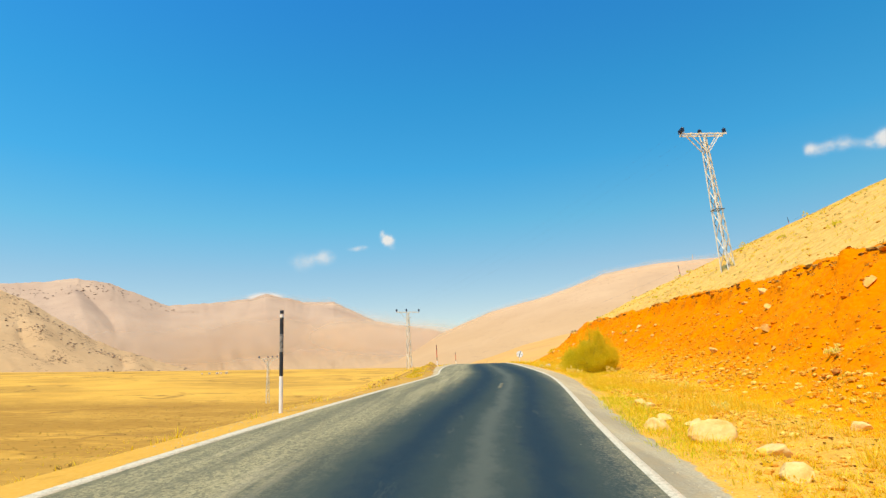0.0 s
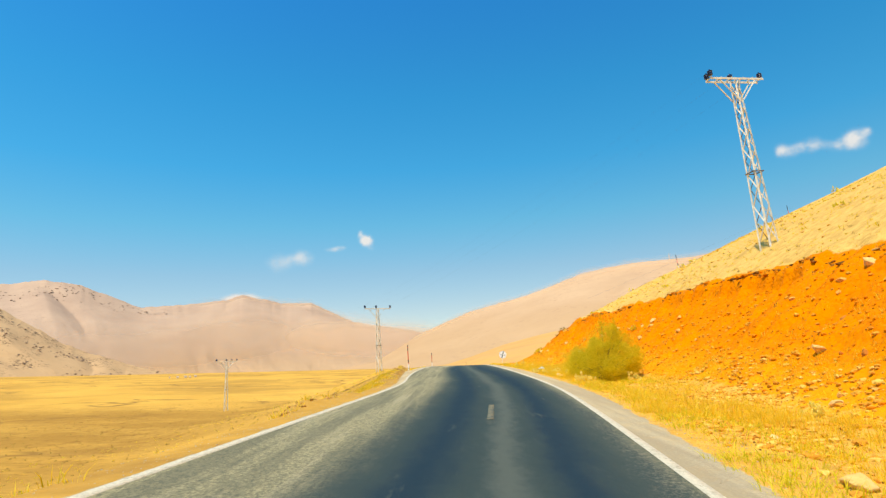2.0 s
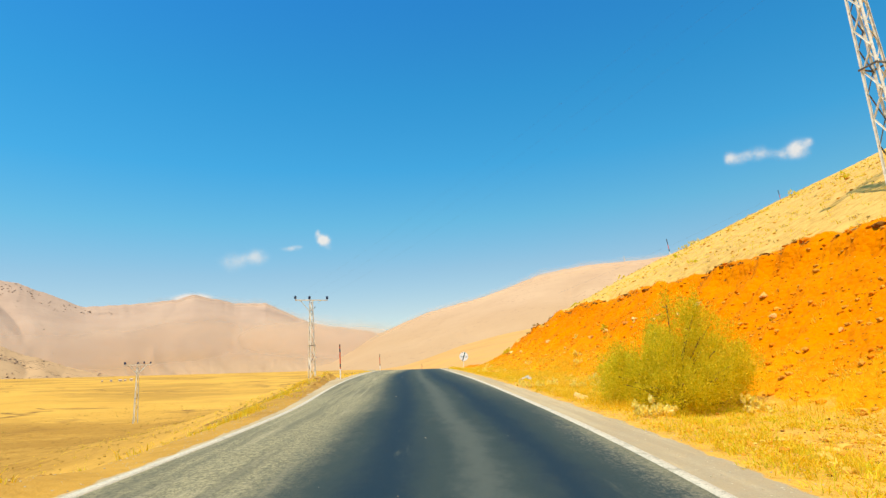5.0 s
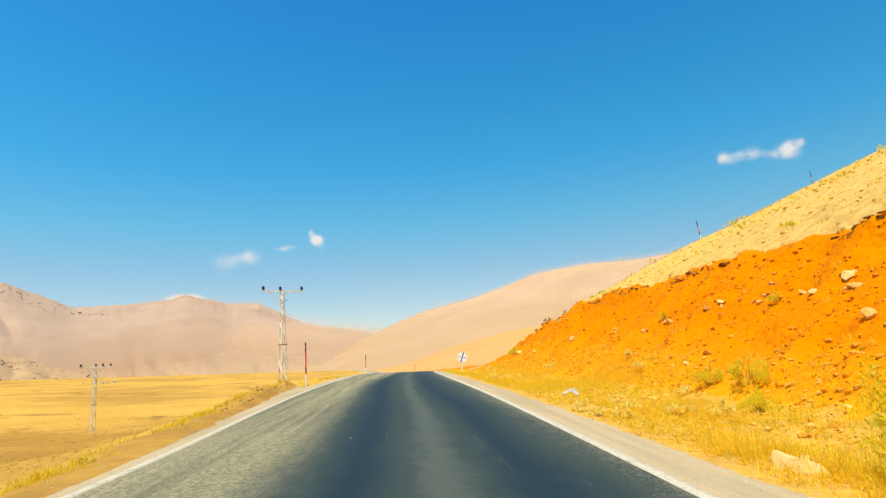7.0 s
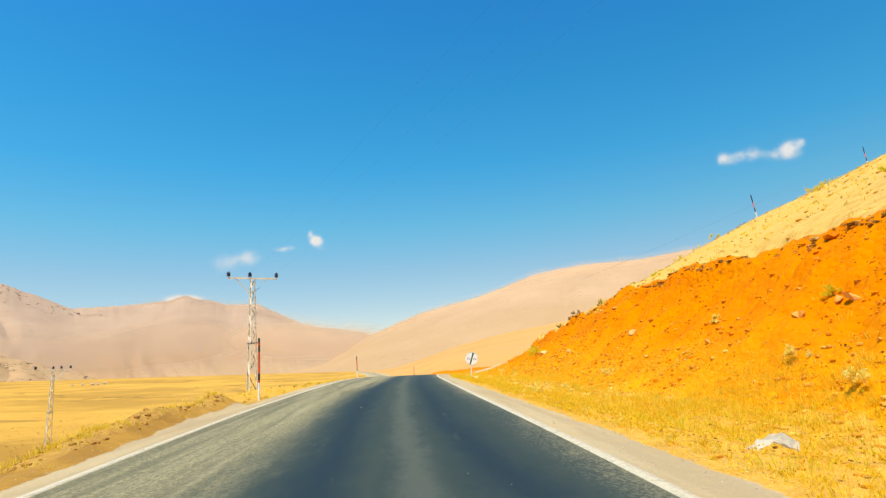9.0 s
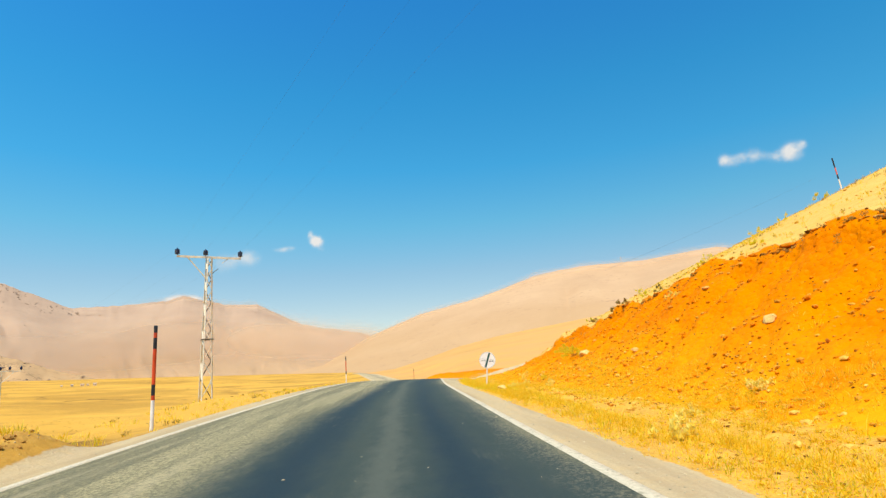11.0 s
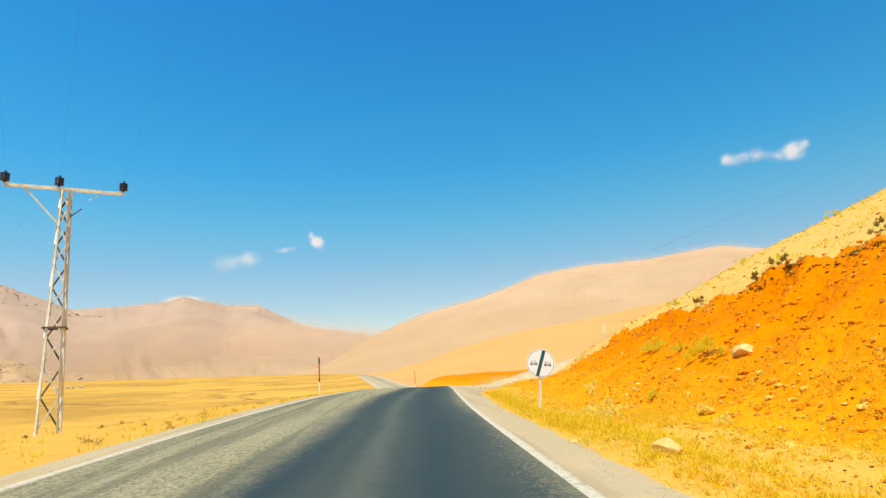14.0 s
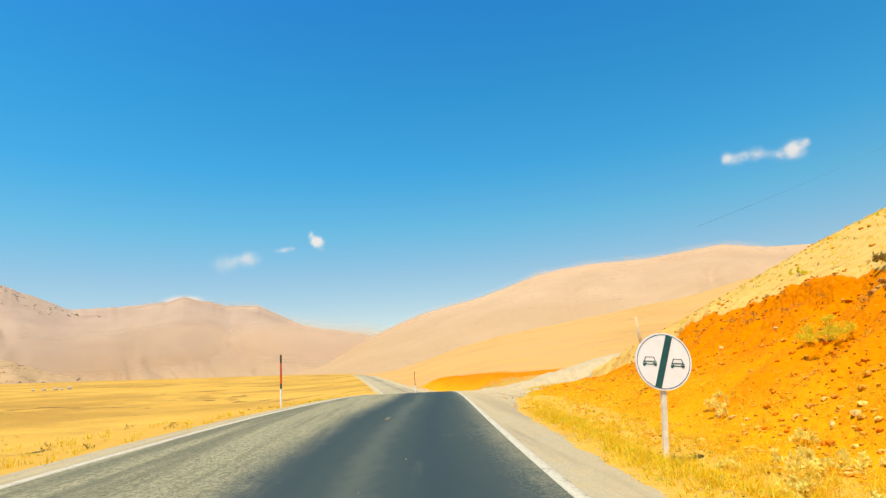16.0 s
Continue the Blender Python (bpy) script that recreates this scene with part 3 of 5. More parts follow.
    for key, v in (("earth", earth), ("gravel", grav), ("soil", soil), ("turf", turf), ("verge", verge_), ("flank", flank_), ("dusty", dusty), ("dun", (side < 0) * sstep(14, 34, D) * (1 - sstep(180, 420, D)) * sstep(-60, -20, YY) * (1 - sstep(25, 75, YY))), ("pale", np.interp(YY, [-66, -52, -30, -5, 10, 32], [0, 0.25, 0.4, 0.35, 0.2, 0.55]))):
        a = me.attributes.new(key, "FLOAT", "POINT")
        a.data.foreach_set("value", np.ascontiguousarray(v, dtype=np.float32).ravel())
    tagged(new("ground", me), "golden dry grassland with an orange earth cutting beside the road", "ground", kind="structure")


build_ground()


# ---- the road and its paint ----
def strip(name, label, y0, y1, step, x_of, z_of, cols, lift, mat, depth=0.12, kind="structure", attr=False):
    ys = np.arange(y0, y1 + 0.01, step)
    f = np.linspace(0, 1, cols)
    xa, xb = x_of(ys)
    za, zb = z_of(ys)
    X = xa[:, None] + (xb - xa)[:, None] * f
    Z = za[:, None] + (zb - za)[:, None] * f + lift
    Y = np.broadcast_to(ys[:, None], X.shape)
    V = np.stack([X, Y, Z], -1)
    lo = V[:, [0, -1]].copy()
    lo[:, :, 2] -= depth
    lo[:, 0, 0] -= depth * 0.5
    lo[:, 1, 0] += depth * 0.5
    W = np.concatenate([lo[:, :1], V, lo[:, 1:]], 1)
    me = link_mesh(name, W.reshape(-1, 3), grid_faces(len(ys), cols + 2), mat, True)
    if attr:
        a = me.attributes.new("across", "FLOAT", "POINT")
        a.data.foreach_set("value", np.tile(np.concatenate([[0], f, [1]]), len(ys)).astype(np.float32))
        a = me.attributes.new("wear", "FLOAT", "POINT")
        a.data.foreach_set("value", np.repeat(np.interp(ys, [-40, -15, 4, 40], [0.0, 0.04, 0.13, 0.13]), cols + 2).astype(np.float32))
        a = me.attributes.new("far_pale", "FLOAT", "POINT")
        a.data.foreach_set("value", np.repeat(sstep(34, 60, ys), cols + 2).astype(np.float32))
    return tagged(new(name, me), label, name.replace("_", " "), kind=kind)


def edges(a, b):
    """x of two lines at a and b metres from the left (positive) or the right edge (negative)."""
    at = lambda y, v: XL(y) + v if v >= 0 else XR(y) + v
    def x_of(y):
        return at(y, a), at(y, b)
    def z_of(y):
        k = lambda v: ZL(y) + (ZR(y) - ZL(y)) * (at(y, v) - XL(y)) / (XR(y) - XL(y))
        return k(a), k(b)
    return x_of, z_of


def full():
    tilt = lambda y: 0.01 * (ZR(y) - ZL(y)) / (XR(y) - XL(y))
    return (lambda y: (XL(y) - 0.01, XR(y) + 0.01)), (lambda y: (ZL(y) - tilt(y), ZR(y) + tilt(y)))


fx, fz = full()
strip("road", "dark patched asphalt road with a worn pale left strip", -155, 415, 1.0, fx, fz, 25, 0.0, M_ROAD, 0.14, attr=True)
for side, (a, b) in (("left", (0.0, 0.15)), ("right", (-0.13, -0.001))):
    ex, ez = edges(a, b)
    strip("edge_line", "worn white painted edge line on the asphalt", -150, 330, 1.0, ex, ez, 3, 0.008, M_LINE, 0.01)
for y0, y1 in ((-53.2, -50.2), (13.6, 15.0)):
    mid = lambda y: (XL(y) + 0.62 * (XR(y) - XL(y)) - 0.05, XL(y) + 0.62 * (XR(y) - XL(y)) + 0.07)
    mz = lambda y: tuple(ZL(y) + (ZR(y) - ZL(y)) * (v - XL(y)) / (XR(y) - XL(y)) for v in mid(y))
    strip("centre_dash", "faded cream centre dash on dark asphalt", y0, y1, 0.5, mid, mz, 2, 0.008, M_DASH, 0.01)


# ---- mountains and hills ----
def ridge(name, label, az, el, dist, depth, mat, seed, rough, foot_el=0.2, steps=220, rows=34, fold=0.28):
    a = np.linspace(az[0], az[-1], steps)
    e = np.interp(a, az, el)
    jag = fbm(a * 0.9, 0 * a, 4, seed) * rough * 0.5 + fbm(a * 4.0, 0 * a, 3, seed + 1) * rough * 0.30
    t = np.concatenate([np.linspace(0, 1, rows), np.linspace(1.15, 2.0, 8)])
    A, Tt = np.meshgrid(a, t, indexing="ij")
    E = (e + jag)[:, None]
    bend = 4.0 * fbm(A * 0.12, Tt * 1.3, 2, seed + 6)
    gully = fbm(A * 0.30 + bend, Tt * 2.6 + A * 0.08, 6, seed + 3)
    spur = np.abs(vnoise(A * 0.22 + bend, Tt * 1.6, seed + 9) - 0.5) * 2
    R = dist - depth * (1 - Tt) + depth * fold * gully * np.clip(1 - Tt, 0, 1)
    w_ = np.exp(-0.5 * (np.arange(-24, 25) / 9.0) ** 2)
    soft = np.convolve(np.pad(e, 24, mode="edge"), w_ / w_.sum(), "valid")
    crest, top = dist * np.tan(np.radians(E)) + 1.5, dist * np.tan(np.radians(soft))[:, None] + 1.5
    foot = (dist - depth) * math.tan(radians(foot_el)) - 25
    up = np.clip(Tt, 0, 1)
    shape = up ** 1.15 * (1 + 0.9 * fold * (spur - 0.5) * (1 - up) * up * 4)
    Z = foot + (top - foot) * np.where(Tt <= 1, shape, np.clip(1 - (Tt - 1) * 0.7, 0, 1))
    Z = Z + (crest - top) * up ** 5 * (Tt <= 1.2)
    Z = Z + rough * dist * 0.05 * fold * gully * (1 - up) * up * 4
    V = np.stack([R * np.sin(np.radians(A)), R * np.cos(np.radians(A)), Z], -1).reshape(-1, 3)
    me = link_mesh(name, V, [f[::-1] for f in grid_faces(steps, len(t))], mat, True)
    return tagged(new(name, me), label, "mountain", kind="structure")


RANGE_AZ = [-75, -60, -48, -40.8, -38.6, -36.3, -33.9, -31.7, -28.9, -26, -22, -20.4, -16.8, -14, -11.6, -9.8, -7.6, -4.2, -2.5, 8]
RANGE_EL = [6.0, 7.0, 8.0, 8.66, 8.87, 9.25, 8.9, 8.08, 7.0, 7.19, 7.6, 8.1, 7.3, 7.25, 6.14, 5.2, 4.7, 4.15, 3.6, 2.5]
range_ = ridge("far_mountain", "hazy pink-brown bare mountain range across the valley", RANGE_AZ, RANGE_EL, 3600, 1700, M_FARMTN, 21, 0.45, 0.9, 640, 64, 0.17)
spur_ = ridge("rocky_spur", "brown rocky mountain spur running down to the plain",
      [-75, -60, -45, -40.7, -38.3, -35.5, -32.5, -29.6, -27, -25], [13, 12, 9.2, 7.4, 5.8, 4.0, 2.8, 1.8, 1.1, 0.5], 1500, 500, M_SPUR, 41, 0.5, 0.9, 360, 48, 0.20)
HILL_AZ = [-14, -8, -5.5, -3.4, -0.8, 2, 5, 7.8, 10, 13.5, 16, 19.6, 24.3, 28, 30.7, 34, 38, 46, 80]
HILL_EL = [0.3, 1.2, 2.5, 3.74, 4.75, 5.75, 6.4, 6.95, 7.6, 8.7, 9.1, 9.3, 9.2, 9.5, 9.6, 8.9, 8.5, 9.0, 8.0]
ridge("bare_hill", "smooth sunlit pale brown bare hill beyond the road", HILL_AZ, HILL_EL, 1500, 1000, M_HILL, 61, 0.16, 0.4, 420, 48, 0.11)


def outcrops(mountain, label, steps, rows, a0, a1, t0, t1, n, size, seed):
    """Dark broken rocks standing out of a mountain's crest and flanks."""
    rng = np.random.RandomState(seed)
    cols = rows + 8
    co = np.zeros(steps * cols * 3)
    mountain.data.vertices.foreach_get("co", co)
    co = co.reshape(steps, cols, 3)
    i = (rng.uniform(a0, a1, n) * (steps - 1)).astype(int)
    j = (rng.uniform(t0, t1, n) * (rows - 1)).astype(int)
    keep = vnoise(i * 0.06, j * 0.22, seed) > 0.52
    base = np.array([(0, 0, -0.6), (1, 0, 0), (0.3, 0.9, 0), (-0.8, 0.6, 0), (-0.8, -0.6, 0), (0.3, -0.9, 0), (0.1, 0.1, 0.8)])
    tri = [(6, k, k % 5 + 1) for k in range(1, 6)] + [(0, k % 5 + 1, k) for k in range(1, 6)]
    V, F = [], []
    for p in co[i[keep], j[keep]]:
        s = size * rng.uniform(0.35, 1.25)
        q = base * (1 + 0.7 * (rng.rand(7, 1) - 0.5)) * np.array([s * rng.uniform(0.9, 1.9), s, s * rng.uniform(0.5, 0.95)])
        F += [tuple(v + 7 * len(V) for v in f) for f in tri]
        V.append(q + p + rng.randn(3) * np.array([size, size, 0.15 * size]))
    tagged(new("rock_outcrops", link_mesh("rock_outcrops", np.concatenate(V), F, M_OUTCROP)), label, "rocks", kind="stuff")


M_OUTCROP = plain_mat("outcrop_rock", (0.25, 0.17, 0.115), 0.95, 0.0, 0.4, 0.05)
outcrops(spur_, "dark broken rocks along the spur's crest", 360, 48, 0.55, 0.97, 0.40, 1.0, 700, 2.6, 5)
outcrops(range_, "dark rocks on the far mountain's shoulder", 640, 64, 0.33, 0.58, 0.80, 1.0, 520, 4.2, 6)
outcrops(range_, "scattered dark rocks on the far slopes", 640, 64, 0.30, 0.82, 0.3, 0.95, 260, 3.6, 7)


# ---- helpers for things ----
def bm_box(bm, sx, sy, sz, m=Matrix()):
    return bmesh.ops.create_cube(bm, size=1, matrix=m @ Matrix.Diagonal((sx, sy, sz, 1)))["verts"]


def bm_cyl(bm, r, h, seg=14, m=Matrix(), r2=None):
    return bmesh.ops.create_cone(bm, cap_ends=True, segments=seg, radius1=r, radius2=r if r2 is None else r2, depth=h, matrix=m @ Matrix.Translation((0, 0, h / 2)))["verts"]


def part(name, bm, mat, parent, label="", smooth=False):
    me = bpy.data.meshes.new(name)
    bm.to_mesh(me)
    bm.free()
    me.materials.append(mat)
    if smooth:
        me.shade_smooth()
    ob = new(name, me)
    ob.parent = parent
    return tagged(ob, label)


def thing(name, label, category, group="", at=None):
    ob = tagged(new(name), label, category, group)
    ob.empty_display_size = 0.3
    if at is not None:
        ob.matrix_world = at
    return ob


def bar_between(bm, a, b, w, d=None, round_=False):
    a, b = Vector(a), Vector(b)
    q = (b - a).to_track_quat("Z", "Y").to_matrix().to_4x4()
    m = Matrix.Translation((a + b) / 2) @ q
    L = (b - a).length
    if round_:
        bmesh.ops.create_cone(bm, cap_ends=True, segments=8, radius1=w / 2, radius2=w / 2, depth=L, matrix=m)
    else:
        bmesh.ops.create_cube(bm, size=1, matrix=m @ Matrix.Diagonal((w, d or w, L, 1)))


def angle_bar(bm, a, b, w, t=0.008, face=0.0):
    """An L-section steel bar from a to b."""
    a, b = Vector(a), Vector(b)
    q = (b - a).to_track_quat("Z", "Y").to_matrix().to_4x4() @ Matrix.Rotation(face, 4, "Z")
    m = Matrix.Translation((a + b) / 2) @ q
    L = (b - a).length
    bmesh.ops.create_cube(bm, size=1, matrix=m @ Matrix.Translation((0, w / 2, 0)) @ Matrix.Diagonal((t, w, L, 1)))
    bmesh.ops.create_cube(bm, size=1, matrix=m @ Matrix.Translation((w / 2, 0, 0)) @ Matrix.Diagonal((w, t, L, 1)))


# ---- lattice pylons ----
def insulator(parent, x, y, z):
    bm = bmesh.new()
    prof = [(0.03, 0.0), (0.035, 0.05)]
    for i in range(4):
        h = 0.06 + i * 0.07
        prof += [(0.135, h), (0.14, h + 0.03), (0.075, h + 0.055)]
    prof += [(0.04, 0.36), (0.035, 0.40)]
    rings = []
    for r, h in prof:
        rings.append([bm.verts.new((x + r * math.cos(k * math.tau / 12), y + r * math.sin(k * math.tau / 12), z + h)) for k in range(12)])
    for a, b in zip(rings, rings[1:]):
        for k in range(12):
            bm.faces.new((a[k], a[(k + 1) % 12], b[(k + 1) % 12], b[k]))
    bm.faces.new(rings[-1])
    bm.faces.new(rings[0][::-1])
    ins = part("insulator", bm, M_INSUL, parent, "dark glazed ribbed insulator", True)
    bm = bmesh.new()
    bm_cyl(bm, 0.022, 0.10, 8, Matrix.Translation((x, y, z - 0.05)))
    part("pin", bm, M_STEEL, ins, "steel insulator pin")


def lattice_pylon(name, label, height, base, top, arm, double, at, pins, group):
    root = thing(name, label, "pylon", group, at)
    lw = 0.075
    corner = lambda k, z: Vector(((1 if k in (0, 3) else -1) * (base + (top - base) * z / height) / 2, (1 if k < 2 else -1) * (base + (top - base) * z / height) / 2, z))
    for k in range(4):
        bm = bmesh.new()
        angle_bar(bm, corner(k, -0.3), corner(k, height), lw, 0.012, k * math.pi / 2)
        part("leg", bm, M_STEEL, root)
    levels, z, s = [0.25], 0.25, 1.05
    while z < height - 0.5:
        z = min(z + s, height - 0.15)
        s = max(0.62, s * 0.93)
        levels.append(z)
    for i, (z0, z1) in enumerate(zip(levels, levels[1:])):
        for k in range(4):
            a, b = (k, (k + 1) % 4) if i % 2 == 0 else ((k + 1) % 4, k)
            bm = bmesh.new()
            angle_bar(bm, corner(a, z0), corner(b, z1), 0.045, 0.007)
            # rear-face braces in darker steel: shade inside the tower put into colour
            part("brace", bm, M_STEEL if k in (2, 3) else M_DARKSTEEL if k == 0 else M_STEEL, root)
    # climbing guard collar
    zc = height * 0.43
    bm = bmesh.new()
    w = base + (top - base) * zc / height + 0.12
    for k in range(4):
        m = Matrix.Rotation(k * math.pi / 2, 4, "Z") @ Matrix.Translation((0, w / 2, zc))
        bm_box(bm, w + 0.1, 0.03, 0.06, m)
    part("collar", bm, M_DARKSTEEL, root, "rusty climbing guard collar")
    rails = (-0.22, 0.22) if double else (0.0,)
    for dy in rails:
        bm = bmesh.new()
        for s in (-0.045, 0.045) if not double else (0.0,):
            bm_box(bm, arm, 0.05 if double else 0.03, 0.10, Matrix.Translation((0, dy + s, height + 0.05)))
        part("crossarm", bm, M_STEEL, root)
        for s in ((-1, 1) if double else (-1,)):
            bm = bmesh.new()
            angle_bar(bm, (s * arm * 0.34, dy, height), (s * top * 0.5, dy, height - 1.25), 0.05, 0.007)
            part("strut", bm, M_STEEL, root)
    if not double:
        bm = bmesh.new()
        angle_bar(bm, (0.30 * arm, 0, height), (0.20 * arm, 0, height - 0.28), 0.03, 0.006)
        part("strut", bm, M_STEEL, root)
        bm = bmesh.new()
        angle_bar(bm, (top * 0.4, 0, height - 0.98), (top * 0.4 + 0.4, 0, height - 0.60), 0.03, 0.006)
        part("strut", bm, M_DARKSTEEL, root)
    else:
        for f in (-0.48, -0.3, -0.1, 0.12, 0.3, 0.48):
            bm = bmesh.new()
            bm_box(bm, 0.06, 0.46, 0.05, Matrix.Translation((f * arm, 0, height + 0.12)))
            part("cross_tie", bm, M_STEEL, root)
    for f, dy in pins:
        insulator(root, f * arm, dy, height + (0.12 if not double else 0.17))
    return root


P1, P2, P3, P4 = (15.54, -34.35), (-11.1, 9.04), (-42.9, 41.0), (22.2, 52.0)
gz1, gz2, gz3, gz4 = ground_z(*P1), ground_z(*P2), ground_z(*P3), ground_z(*P4)
H1, H2, H3, H4 = 15.48 - gz1, 8.55 - gz2, 4.1 - gz3, 6.0 - gz4
pyl1 = lattice_pylon("lattice_pylon", "pale galvanised double-arm lattice pylon on the grassy hillside", H1, 0.62, 0.27, 3.42, True,
                     pose(*P1, gz1, 0, -2.4, 13), ((-0.5, -0.22), (-0.47, 0.22), (-0.02, 0.22), (0.5, 0.0)), "pylons of the power line")
pyl2 = lattice_pylon("lattice_pylon", "galvanised lattice pylon with three dark insulators in dry grass", H2, 0.62, 0.24, 3.45, False,
                     pose(*P2, gz2, 0, 0, 25.6), ((-0.49, 0), (-0.06, 0), (0.49, 0)), "pylons of the power line")
pyl3 = lattice_pylon("lattice_pylon", "small far lattice pylon on the open plain", H3, 0.6, 0.22, 3.6, True,
                     pose(*P3, gz3, 0, 0, 35), ((-0.5, 0.22), (-0.5, -0.22), (0.0, 0.22), (0.22, -0.22), (0.5, 0.22)), "pylons of the power line")
M_CONC = plain_mat("sandy_concrete", (0.66, 0.48, 0.30), 0.9)
pole = thing("utility_pole", "slender pale concrete utility pole behind the earth bank", "pole", at=pose(*P4, gz4, 0, -4.0, 0))
bm = bmesh.new()
bm_cyl(bm, 0.15, H4, 14, Matrix.Translation((0, 0, -0.2)), 0.09)
part("shaft", bm, M_CONC, pole, "pale concrete shaft", True)
bpy.context.view_layer.update()

mast = thing("hilltop_mast", "tiny pale mast on the far hill's skyline", "mast", at=pose(552, 1354, 232))
bm = bmesh.new()
bm_cyl(bm, 0.9, 22, 8, Matrix(), 0.5)
part("shaft", bm, M_CONC, mast)


def wire(a, b, sag, r=0.0022):
    cu = bpy.data.curves.new("overhead_wire", "CURVE")
    cu.dimensions, cu.bevel_depth, cu.bevel_resolution = "3D", r, 1
    sp = cu.splines.new("POLY")
    n = 24
    sp.points.add(n)
    a, b = Vector(a), Vector(b)
    for i in range(n + 1):
        t = i / n
        p = a.lerp(b, t)
        sp.points[i].co = (p.x, p.y, p.z - sag * 4 * t * (1 - t), 1)
    cu.materials.append(M_WIRE)
    tagged(new("overhead_wire", cu), "thin dark overhead power wire between pylons", "wire", "overhead wires")


def arm_point(at, f, arm, height, dy=0.0, lift=0.5):
    return at @ Vector((f * arm, dy, height + lift))


bpy.context.view_layer.update()
for f1, f2, f3 in ((-0.49, -0.49, -0.5), (-0.02, -0.06, 0.0), (0.5, 0.49, 0.5)):
    w1 = arm_point(pyl1.matrix_world, f1, 3.42, H1)
    w2 = arm_point(pyl2.matrix_world, f2, 3.45, H2)
    w3 = arm_point(pyl3.matrix_world, f3, 3.6, H3)
    wire(w1, w2, 0.8, 0.0015)
    wire(w2, w3, 0.7, 0.0012)
wire((24.0, 42.3, 11.9), (104.0, 105.2, 42.8), 0.4, 0.009)


# ---- snow marker posts ----
def marker_post(label, at, bands, h=2.27, r=0.04, top=None):
    if top is not None:
        h = top - at.translation.z
    root = thing("marker_post", label, "post", "snow marker posts along the road", at)
    z = -0.2
    for name, mat, f in bands:
        bm = bmesh.new()
        bm_cyl(bm, r, f * h - z, 16, Matrix.Translation((0, 0, z)))
        part(name, bm, mat, root)
        z = f * h
    bm = bmesh.new()
    bm_cyl(bm, r * 1.12, 0.05, 16, Matrix.Translation((0, 0, h)), r * 0.95)
    part("cap", bm, M_BLACK, root)
    return root


M_FADED = plain_mat("faded_black_paint", (0.24, 0.23, 0.21), 0.6, 0.0, 0.8, 14)
BLACKWHITE = (("white_band", M_WHITE, 0.36), ("black_band", M_BLACK, 0.60), ("faded_band", M_FADED, 0.78), ("black_band", M_BLACK, 0.95), ("white_band", M_WHITE, 0.985), ("black_band", M_BLACK, 1.0))
REDBLACK = (("white_band", M_WHITE, 0.29), ("red_band", M_RED, 0.335), ("black_band", M_BLACK, 0.44), ("red_band", M_RED, 0.79), ("black_band", M_BLACK, 0.90), ("red_band", M_RED, 0.95), ("black_band", M_BLACK, 1.0))
REDWHITE = (("white_band", M_WHITE, 0.36), ("black_band", M_BLACK, 0.46), ("red_band", M_RED, 0.86), ("black_band", M_BLACK, 1.0))
M_PINK = plain_mat("faded_red_paint", (0.66, 0.16, 0.14), 0.6, 0.0, 0.4)
HILLPOST = (("white_band", M_WHITE, 0.40), ("black_band", M_BLACK, 0.54), ("faded_red_band", M_PINK, 0.74), ("black_band", M_BLACK, 1.0))


def on_ground(x, y, dz=0.0, rz=0.0, rx=0.0, ry=0.0):
    return pose(x, y, ground_z(x, y) + dz, rx, ry, rz)


marker_post("black and white snow marker post beside the road", on_ground(-6.02, -61.3), BLACKWHITE, top=1.43)
marker_post("red, black and white snow marker post on the verge", on_ground(-5.96, -10.25), REDBLACK, top=2.80)
marker_post("red-topped snow marker post on the road shoulder", on_ground(-5.05, 25.0), REDWHITE, top=3.02)
marker_post("thin snow marker post above the far bend", on_ground(1.6, 92.0), REDWHITE, 3.2)
marker_post("snow marker post on the grassy hillside skyline", on_ground(28.2, 9.2, ry=-6), HILLPOST, 2.3, 0.042)
marker_post("snow marker post high on the grassy hill", on_ground(53.9, 26.0, ry=-4), HILLPOST, 2.8, 0.045)


for y in (95.0, 115.0):
    marker_post("short red and white marker post at the far bend", on_ground(float(XR(y)) + 0.8, y), (("white_band", M_WHITE, 0.6), ("red_band", M_RED, 1.0)), 0.9)


